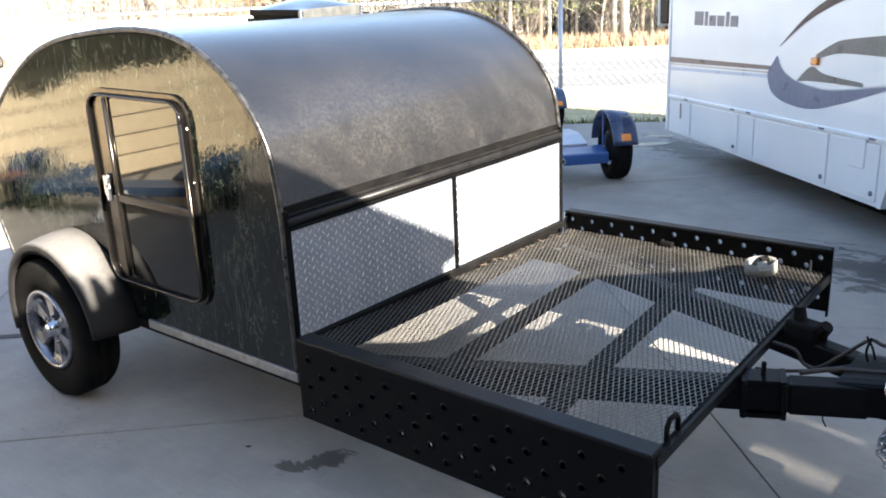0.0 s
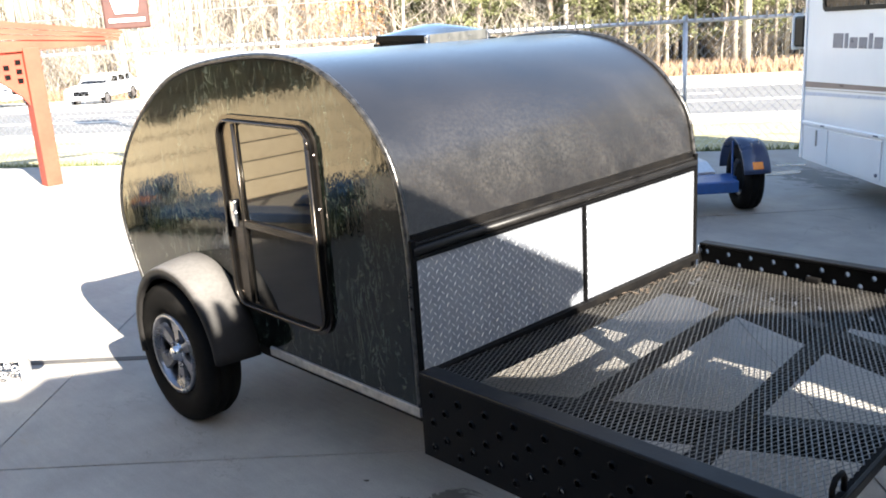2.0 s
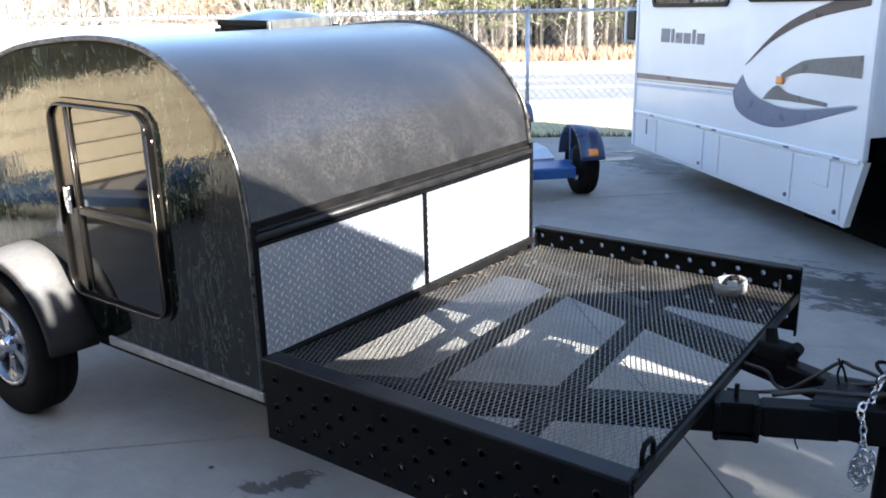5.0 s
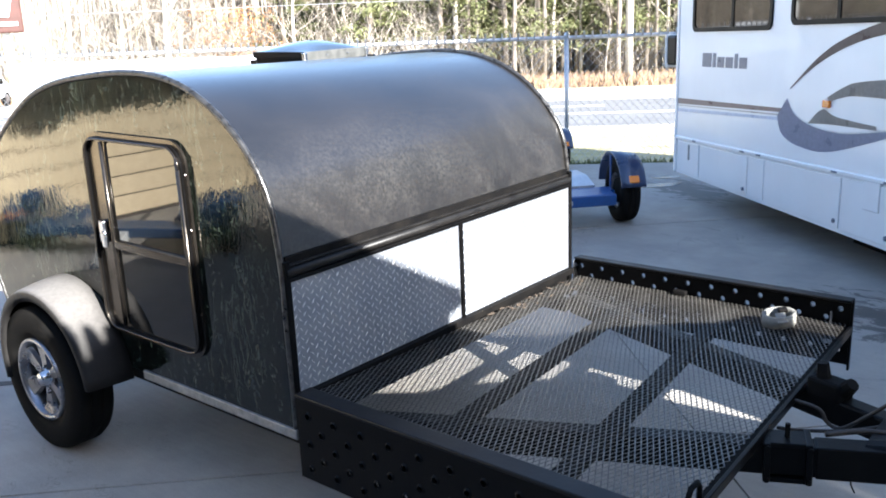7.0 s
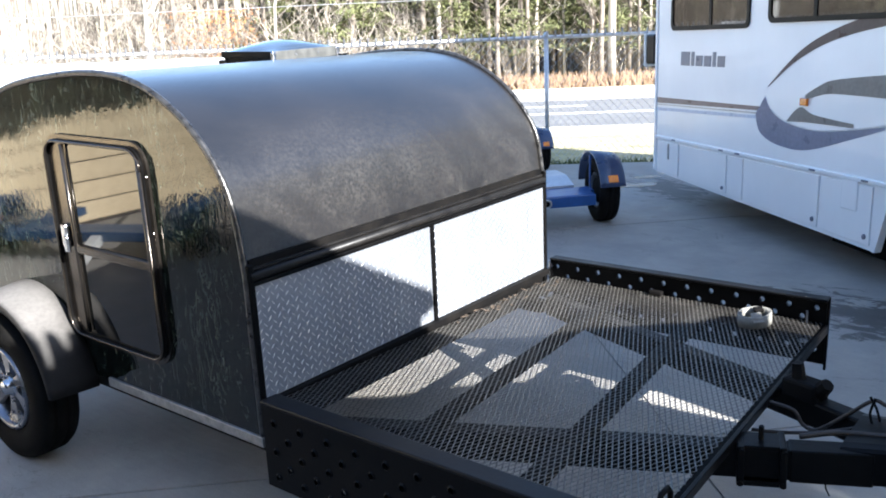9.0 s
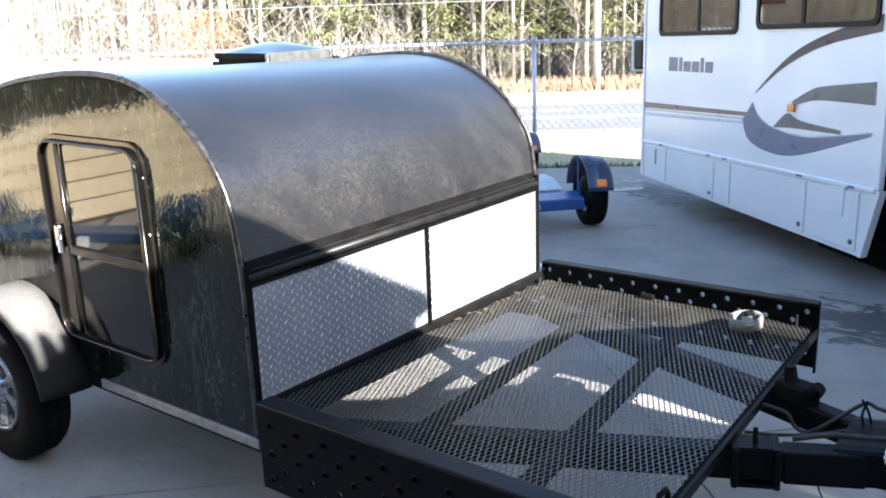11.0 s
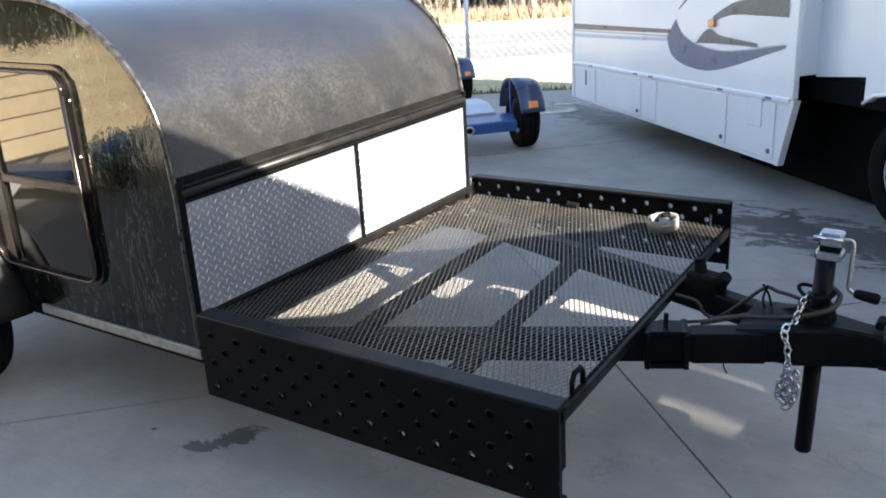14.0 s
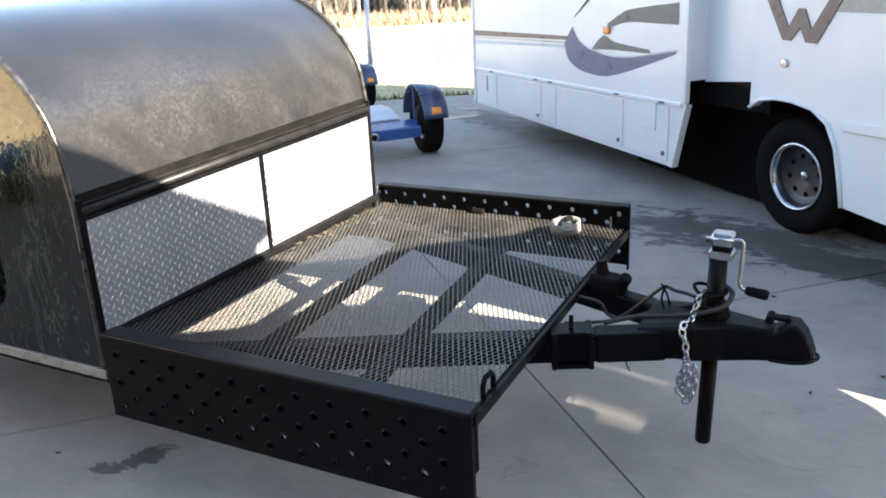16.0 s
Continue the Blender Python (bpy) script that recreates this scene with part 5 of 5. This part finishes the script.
a = a_known - 3.05 * 8
while a < a1:
    ps = part("post", tube(bmesh.new(), [fp(a, -0.1), fp(a, FH + 0.02)], 0.026, 10), GALV, fence, smooth=True)
    part("post_cap", lathe(bmesh.new(), [(0, 0.05), (0.018, 0.045), (0.032, 0.02), (0.032, 0)], fp(a, FH + 0.01), "Z", 10), GALV, ps, smooth=True)
    a += 3.05
part("top_rail", tube(bmesh.new(), [fp(a0, FH), fp(a1, FH)], 0.021, 10), GALV, fence, smooth=True)
bm = bmesh.new()
step = 0.045
wires = int((a1 - a0) / step)
for k in range(wires):
    aw = a0 + k * step
    nz = 30
    pts = []
    for j in range(nz + 1):
        z = FH * j / nz
        pts.append(fp(aw + (step * 0.5 if j % 2 else -step * 0.5) * (1 if k % 2 == 0 else -1), z, -0.03 + (0.004 if j % 2 else -0.004)))
    pts.append(pts[-1] + Vector((0, 0, 0.070)))
    for j, (p, q) in enumerate(zip(pts, pts[1:])):
        # the twisted ends stand over the rail as stout barbs
        thick = 0.011 if j == nz else 0.0018
        d = (q - p).normalized()
        s1 = d.cross(RN).normalized() * thick
        s2 = RN * thick
        va = [bm.verts.new(p + o) for o in (s1, -s1 * 0.5 + s2, -s1 * 0.5 - s2)]
        vb = [bm.verts.new(q + o) for o in (s1, -s1 * 0.5 + s2, -s1 * 0.5 - s2)]
        for i in range(3):
            bm.faces.new((va[i], va[(i + 1) % 3], vb[(i + 1) % 3], vb[i]))
tagged(part("wire_mesh", bm, GALV, fence, "woven galvanised wire"), kind="stuff")

# white banner laced to the fence from the corner post onwards
bm = bmesh.new()
n = 40
lo, hi = [], []
for k in range(n + 1):
    a = -5.28 + 3.05 * k / n
    o = -0.05 + 0.012 * math.sin(k * 0.8) + 0.008 * math.sin(k * 2.3)
    lo.append(bm.verts.new(fp(a, 0.42 + 0.01 * math.sin(k), o)))
    hi.append(bm.verts.new(fp(a, 1.335 - 0.015 * abs(math.sin(k * 0.393)), o * 1.05)))
for k in range(n):
    bm.faces.new((lo[k], lo[k + 1], hi[k + 1], hi[k]))
bmesh.ops.solidify(bm, geom=bm.faces[:], thickness=0.002)
tagged(part("fence_banner", bm, BANNER, None, smooth=True), "plain white vinyl banner laced to the chain-link fence", "banner")


def car(at, high):
    """A parked car: lower body, glasshouse, windows, wheels and lamps."""
    c = thing("parked_car", "white sport utility car parked beyond the road" if high else "white sedan parked beyond the road", "car", at, "parked cars")
    top = 1.72 if high else 1.42
    prof = [(-2.15, 0.45), (-2.12, 0.80), (-1.9, 0.92), (-1.0, 1.0), (1.9, 1.02), (2.1, 0.85), (2.12, 0.42)]
    part("body", slab(bmesh.new(), prof, lambda u, v, w: Vector((u, -0.88 + w, v)), 1.76), CARWHITE, c)
    roof_line = [(-0.95, 1.0), (-0.35, top), (1.25, top), (1.85, 1.02)]
    part("cabin", slab(bmesh.new(), roof_line, lambda u, v, w: Vector((u, -0.76 + w, v)), 1.52), CARWHITE, c)
    for y in (-0.775, 0.755):
        for u0, u1 in ((-0.62, 0.10), (0.18, 0.82), (0.90, 1.38)):
            part("side_window", slab(bmesh.new(), [(u0, 1.04), (u1, 1.04), (u1 - 0.03, top - 0.09), (u0 + (0.22 if u0 < 0 else 0.03), top - 0.09)], lambda u, v, w, y=y: Vector((u, y + w, v)), 0.02), GLASS, c)
    part("windscreen", slab(bmesh.new(), [(-0.68, 0), (0.68, 0), (0.6, 0.9), (-0.6, 0.9)], lambda u, v, w: Vector((-0.93 + v * 0.60 - w, u, 1.04 + v * (top - 1.10))), 0.02), GLASS, c)
    for x in (-1.35, 1.32):
        for y in (-0.80, 0.80):
            t = part("wheel", lathe(bmesh.new(), tyre_profile(0.34, 0.21, 0.2), (x, y, 0.34), "Y", 20), RUBBER, c, smooth=True)
            part("rim", lathe(bmesh.new(), [(0, -0.08), (0.2, -0.09), (0.21, 0.09), (0, 0.08)], (x, y, 0.34), "Y", 16), ALLOY, t)
    for y in (-0.66, 0.66):
        part("headlamp", boxm(-2.14, -2.06, y - 0.16, y + 0.16, 0.68, 0.80, 0.02), CHROME, c)
    part("grille", boxm(-2.16, -2.10, -0.4, 0.4, 0.55, 0.78, 0.01), DARK, c)
    part("bumper", boxm(-2.22, -2.05, -0.86, 0.86, 0.36, 0.52, 0.03), CARWHITE, c)
    return c


car(pose(-32.4, 13.0, drop(28.9), 0, 0, 128) @ Matrix.Scale(0.78, 4), False)
car(pose(-36.3, 10.0, drop(28.6), 0, 0, 195), True)

# ---------- red timber shelter and roadside sign ----------
shelter = thing("timber_shelter", "red-stained timber shelter with lattice knee braces", "shelter", pose(-8.33, 1.87, 0, 0, 0, 0))
part("post", boxm(-0.09, 0.09, -0.09, 0.09, 0, 1.55, 0.008), REDWOOD, shelter)
part("post", boxm(-0.09, 0.09, -3.6, -3.42, 0, 1.55, 0.008), REDWOOD, shelter)
part("lintel", boxm(-0.05, 0.07, -4.2, 0.86, 1.51, 1.63, 0.006), REDWOOD, shelter)
for k, (d0, d1) in enumerate(((0.0, 0.36), (0.38, 0.68), (0.70, 1.0))):
    # the rake board's three stepped mouldings climb away from its end
    top = lambda y, f: (1.545 + 0.080 * (1.06 - y)) * f + (1.66 + 0.139 * (1.06 - y)) * (1 - f)
    part("rake_board", slab(bmesh.new(), [(-5.0, top(-5.0, d1)), (1.06 - 0.02 * k, top(1.06, d1)), (1.06 - 0.02 * k, top(1.06, d0)), (-5.0, top(-5.0, d0))], lambda u, v, w, k=k: Vector((0.12 - 0.015 * k - w, u, v)), 0.04), REDWOOD, shelter)
bm = bmesh.new()
slab(bm, [(0.05, 1.51), (-0.80, 1.51), (-0.72, 1.40), (-0.40, 1.24), (-0.16, 1.02), (-0.05, 0.86), (0.05, 0.86)], lambda u, v, w: Vector((0.03 - w, u, v)), 0.05)
brace = part("knee_brace", bm, REDWOOD, shelter)
for i in range(3):
    for j in range(3 - i):
        part("lattice_hole", boxm(0.031, 0.036, -0.18 - 0.13 * i, -0.12 - 0.13 * i, 1.17 + 0.10 * j + 0.05 * i, 1.225 + 0.10 * j + 0.05 * i), DARK, brace)
sign = thing("roadside_sign", "brown box sign with a pale crest panel on a white pole", "sign", look((-15.2, 6.0, 0), (-8.0, 2.0, 0)) @ pose(0, 0, 0, -90))
sp = Vector((-15.0, 6.2, 0))
sign.matrix_basis = Matrix.Translation(sp) @ pose(0, 0, 0, 0, 0, 65)
part("sign_box", boxm(-0.42, 0.42, -0.2, 0.15, 1.57, 2.52, 0.03), SIGNBROWN, sign)
part("crest_panel", slab(bmesh.new(), [(-0.24, 2.40), (0.24, 2.40), (0.29, 2.25), (0.20, 1.86), (-0.20, 1.86), (-0.29, 2.25)], lambda u, v, w: Vector((u, -0.23 + w, v)), 0.03), WHITE, sign)
part("name_bar", boxm(-0.33, 0.33, -0.225, -0.2, 1.70, 1.77, 0.004), WHITE, sign)
part("pole", tube(bmesh.new(), [(0.1, 0, -0.6), (0.1, 0, 1.6)], 0.07, 10), WHITE, sign)

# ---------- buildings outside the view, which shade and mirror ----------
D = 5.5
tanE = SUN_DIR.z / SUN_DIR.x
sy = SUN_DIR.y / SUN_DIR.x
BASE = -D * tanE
# outline fitted to the shade edges, notched for sun streaks on the mudguard
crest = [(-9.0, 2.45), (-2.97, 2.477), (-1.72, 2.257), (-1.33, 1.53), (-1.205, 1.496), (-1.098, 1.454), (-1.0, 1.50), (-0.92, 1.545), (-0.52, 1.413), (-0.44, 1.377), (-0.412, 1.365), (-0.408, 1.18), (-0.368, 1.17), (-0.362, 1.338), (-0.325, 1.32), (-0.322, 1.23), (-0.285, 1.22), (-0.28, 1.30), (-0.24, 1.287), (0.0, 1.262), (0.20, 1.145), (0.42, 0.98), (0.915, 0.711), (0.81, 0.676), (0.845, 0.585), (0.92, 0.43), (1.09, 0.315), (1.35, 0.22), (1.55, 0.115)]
SUN_GAP = [(1.55, -0.68), (1.27, -0.68), (1.27, -1.02), (1.55, -1.02)]
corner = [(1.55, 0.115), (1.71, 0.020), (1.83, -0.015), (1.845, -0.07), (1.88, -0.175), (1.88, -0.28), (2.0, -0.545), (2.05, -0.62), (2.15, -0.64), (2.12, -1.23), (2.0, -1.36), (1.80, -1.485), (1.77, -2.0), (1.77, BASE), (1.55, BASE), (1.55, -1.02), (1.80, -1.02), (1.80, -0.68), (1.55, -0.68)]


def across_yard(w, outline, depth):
    """A flat piece of the unseen shading front, from its outline on the sun's way."""
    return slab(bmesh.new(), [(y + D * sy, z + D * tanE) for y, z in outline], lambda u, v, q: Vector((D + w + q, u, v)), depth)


shop = tagged(part("workshop_building", across_yard(0, crest + SUN_GAP + [(1.55, BASE), (-9.0, BASE)], 0.12), SIDING), "unseen stand-in building front, outlined to cast the shade in the yard", "building", kind="structure")
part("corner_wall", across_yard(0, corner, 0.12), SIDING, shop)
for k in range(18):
    # made-up slats; hollowed lower edges throw soft sun patches beside the tongue
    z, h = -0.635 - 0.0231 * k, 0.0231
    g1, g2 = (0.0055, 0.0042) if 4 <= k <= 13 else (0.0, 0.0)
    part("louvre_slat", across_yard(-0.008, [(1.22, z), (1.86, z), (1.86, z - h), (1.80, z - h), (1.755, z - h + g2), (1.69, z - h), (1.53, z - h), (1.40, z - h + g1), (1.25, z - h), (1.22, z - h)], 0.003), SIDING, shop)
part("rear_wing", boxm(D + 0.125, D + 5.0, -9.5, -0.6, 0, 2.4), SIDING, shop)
# unseen wall behind the camera, added to cut sky light
tagged(part("long_shop_wall", boxm(-2.8, 5.3, -6.2, -5.9, 0, 5.0), BROWNROOF), "unseen dark wall added to block sky light over the yard", "building", kind="structure")
shed = thing("lap_sided_shed", "tan lap-sided shed with a deep brown porch roof", "shed", kind="structure")
SX = -5.32
part("shed_wall", boxm(SX - 2.5, SX - 0.02, -9.0, -1.0, 0, 2.3), BROWNROOF, shed)
for k in range(12):
    z = 0.02 + 0.115 * k
    part("siding_board", box(bmesh.new(), SX - 0.02, SX - 0.004, -9.0, -1.0, z * 1.6 + 0.006, z * 1.6 + 0.177, 0.003), SIDING, shed)
part("porch_roof", slab(bmesh.new(), [(SX - 2.7, 2.935), (SX + 1.5, 1.995), (SX + 1.5, 1.925), (SX - 2.7, 2.865)], lambda u, v, w: Vector((u, -0.85 - w, v)), 3.1), BROWNROOF, shed)
# unseen flap added at the eave for a ragged shade edge on the siding
part("valance", slab(bmesh.new(), [(-2.65, 2.0), (-2.61, 1.92), (-2.41, 1.89), (-2.17, 1.755), (-2.09, 1.83), (-1.96, 1.78), (-1.89, 1.98)], lambda u, v, w: Vector((SX + 1.5 + w, u, v)), 0.012), BROWNROOF, shed)

# ---------- woods beyond the road ----------
def limb(bm, p, d, length, r, depth, rnd, sides):
    n = 3 if depth > 1 else 2
    pts, rs = [p], [r]
    q, dd = p.copy(), d.copy()
    for k in range(n):
        dd = (dd + Vector((rnd.gauss(0, 0.12), rnd.gauss(0, 0.12), rnd.gauss(0.03, 0.08)))).normalized()
        q = q + dd * (length / n)
        pts.append(q.copy())
        rs.append(r * (1 - 0.75 * (k + 1) / n))
    tube(bm, pts, rs, sides, False)
    if depth <= 0:
        return
    kids = rnd.randint(3, 5) if depth > 1 else rnd.randint(2, 4)
    for _ in range(kids):
        t = rnd.uniform(0.25, 1.0)
        i = min(n - 1, int(t * n))
        base = pts[i].lerp(pts[i + 1], t * n - i) if i + 1 <= n else pts[-1]
        side = Vector((rnd.gauss(0, 1), rnd.gauss(0, 1), rnd.uniform(0.0, 0.8))).normalized()
        nd = (dd * 0.55 + side * 0.75).normalized()
        limb(bm, base, nd, length * rnd.uniform(0.4, 0.65), max(0.006, r * 0.45 * (1 - 0.4 * t)), depth - 1, rnd, 3)


def bare_tree(seed, h, r, bark, low):
    rnd = random.Random(seed)
    t = thing("bare_tree", "leafless deciduous tree at the edge of the woods", "tree", pose(0, 0, -50), "roadside woods")
    bm = bmesh.new()
    pts = [Vector((0, 0, -0.2))]
    for k in range(7):
        pts.append(Vector((rnd.gauss(0, 0.05) * k, rnd.gauss(0, 0.05) * k, h * (k + 1) / 7)))
    tube(bm, pts, [r * (1 - 0.8 * k / 7) for k in range(8)], 6)
    part("trunk", bm, bark, t, smooth=True)
    bm = bmesh.new()
    for k in range(rnd.randint(16, 22)):
        z = rnd.uniform(low, 1.0) * h
        i = min(6, int(z / h * 7))
        base = pts[i].lerp(pts[i + 1], z / h * 7 - i)
        a = rnd.uniform(0, 6.28)
        limb(bm, base, Vector((math.cos(a), math.sin(a), rnd.uniform(0.3, 1.0))).normalized(), rnd.uniform(0.8, 2.2), r * 0.28, 2, rnd, 3)
    part("crown", bm, bark, t)
    return t


def shrub(seed, mat, leaf):
    rnd = random.Random(seed)
    t = thing("thicket_shrub", "tangled leafless thicket shrub" if not leaf else "shrub holding russet winter leaves", "shrub", pose(0, 0, -50), "roadside woods")
    bm = bmesh.new()
    for k in range(14):
        a = rnd.uniform(0, 6.28)
        limb(bm, Vector((rnd.gauss(0, 0.3), rnd.gauss(0, 0.3), -0.1)), Vector((math.cos(a) * 0.4, math.sin(a) * 0.4, 1)).normalized(), rnd.uniform(1.4, 3.0), 0.022, 2, rnd, 3)
    part("stem_tangle", bm, mat, t)
    if leaf:
        bm = bmesh.new()
        for k in range(900):
            c = Vector((rnd.gauss(0, 0.8), rnd.gauss(0, 0.8), rnd.uniform(0.6, 2.8)))
            u, v = Vector((rnd.gauss(0, 1), rnd.gauss(0, 1), rnd.gauss(0, 1))).normalized(), Vector((rnd.gauss(0, 1), rnd.gauss(0, 1), rnd.gauss(0, 1))).normalized()
            bm.faces.new([bm.verts.new(c + u * 0.07), bm.verts.new(c + v * 0.05), bm.verts.new(c - u * 0.07)])
        part("leaves", bm, RUST, t)
    return t


def pine(seed, h):
    rnd = random.Random(seed)
    t = thing("pine_tree", "tall pine with dark green needle clumps", "tree", pose(0, 0, -50), "roadside woods")
    part("trunk", tube(bmesh.new(), [(0, 0, -0.2), (0.05, 0, h * 0.5), (0, 0.05, h)], [0.14, 0.1, 0.03], 7), BARK, t, smooth=True)
    bm = bmesh.new()
    for k in range(70):
        z = rnd.uniform(0.18, 1.0) * h
        a = rnd.uniform(0, 6.28)
        L = (1.15 - z / h) * rnd.uniform(1.0, 2.6) + 0.3
        d = Vector((math.cos(a), math.sin(a), rnd.uniform(-0.1, 0.3)))
        tip = Vector((0, 0, z)) + d * L
        tube(bm, [(0, 0, z), tip], [0.02, 0.006], 3, False)
        for q in range(26):
            c = Vector((0, 0, z)) + d * L * rnd.uniform(0.35, 1.05) + Vector((rnd.gauss(0, 0.12), rnd.gauss(0, 0.12), rnd.gauss(0, 0.1)))
            e = Vector((rnd.gauss(0, 1), rnd.gauss(0, 1), rnd.gauss(0.2, 1))).normalized()
            f = e.orthogonal().normalized()
            bm.faces.new([bm.verts.new(c - e * 0.12), bm.verts.new(c + f * 0.035), bm.verts.new(c + e * 0.14), bm.verts.new(c - f * 0.035)])
    part("crown", bm, NEEDLE, t)
    return t


kinds = [bare_tree(s, h, r, b, low) for s, h, r, b, low in ((1, 9, 0.13, BARK, 0.2), (2, 11, 0.17, BARK, 0.25), (3, 8, 0.09, PALEBARK, 0.15), (4, 10, 0.12, PALEBARK, 0.2), (5, 7, 0.07, BARK, 0.1))]
shrubs = [shrub(11, PALEBARK, False), shrub(12, BARK, False), shrub(13, PALEBARK, False)]
russet = shrub(14, BARK, True)
pines = [pine(21, 9.0), pine(22, 11.0)]
rnd = random.Random(77)
placed = {}


def plant(src, a, s, sc):
    p = over_road(a, s)
    m = Matrix.Translation(p) @ Matrix.Rotation(rnd.uniform(0, 6.28), 4, "Z") @ Matrix.Scale(sc, 4)
    if src.name not in placed:
        src.matrix_basis = m
        placed[src.name] = 1
        return
    o = copy_thing(src, m)
    o.scale = (sc, sc, sc)


for k in range(135):
    plant(kinds[k % 5], rnd.uniform(-46, 16) if k % 3 else rnd.uniform(-20, 16), 34.5 + abs(rnd.gauss(0, 6)), rnd.uniform(0.8, 1.15))
for k in range(120):
    plant(shrubs[k % 3], rnd.uniform(-46, 16), 34.6 + abs(rnd.gauss(0, 4)), rnd.uniform(0.8, 1.4))
for a, s in ((-11.5, 35.5), (-12.4, 36.0)):
    plant(russet, a, s, 1.3)
for k in range(34):
    plant(pines[k % 2], rnd.uniform(-3, 13), rnd.uniform(35, 39), rnd.uniform(0.6, 1.0))
for k in range(54):
    plant(pines[k % 2], rnd.uniform(-11, 13), rnd.uniform(36, 47), rnd.uniform(0.8, 1.2))

# dry sedge along the wood's edge
bm = bmesh.new()
for k in range(9000):
    a, s = rnd.uniform(-46, 16), 32.0 + abs(rnd.gauss(0, 1.1))
    p = over_road(a, s)
    h = rnd.uniform(0.25, 0.68)
    d = Vector((rnd.gauss(0, 0.12), rnd.gauss(0, 0.12), h))
    w = RU * rnd.uniform(0.02, 0.06)
    bm.faces.new([bm.verts.new(p - w), bm.verts.new(p + w), bm.verts.new(p + d)])
tagged(part("sedge_verge", bm, SEDGE), "russet dry broomsedge along the wood's edge", "grass", kind="stuff")
# far depth of the woods
bm = bmesh.new()
for k in range(2200):
    # thick on the side of the pines, thinning towards the open road
    a, s = (rnd.uniform(-13, 34), rnd.uniform(41, 66)) if k % 5 else (rnd.uniform(-60, -13), rnd.uniform(44, 66))
    p = over_road(a, s)
    tube(bm, [p, p + Vector((rnd.gauss(0, 0.3), rnd.gauss(0, 0.3), rnd.uniform(3, 8)))], [rnd.uniform(0.05, 0.15), 0.03], 4, False)
tagged(part("far_woods", bm, FARBARK), "dense bare trunks deep in the woods", "woods", kind="stuff")

# utility pole beside the road
pole = thing("utility_pole", "pale weathered timber utility pole beyond the road", "utility pole", Matrix.Translation(over_road(4.6, 32.5)))
part("shaft", tube(bmesh.new(), [(0, 0, -0.3), (0, 0, 9)], [0.16, 0.12], 12), PALEBARK, pole, smooth=True)

wire = thing("overhead_wire", "thin grey utility wire strung along the road", "wire")
pts = [over_road(-60 + 6 * k, 32.5, 0) for k in range(18)]
part("strand", tube(bmesh.new(), [(p.x, p.y, 1.86 - 0.004 * (abs(k % 9 - 4.5) - 4.5) ** 2) for k, p in enumerate(pts)], 0.011, 5), GALV, wire)
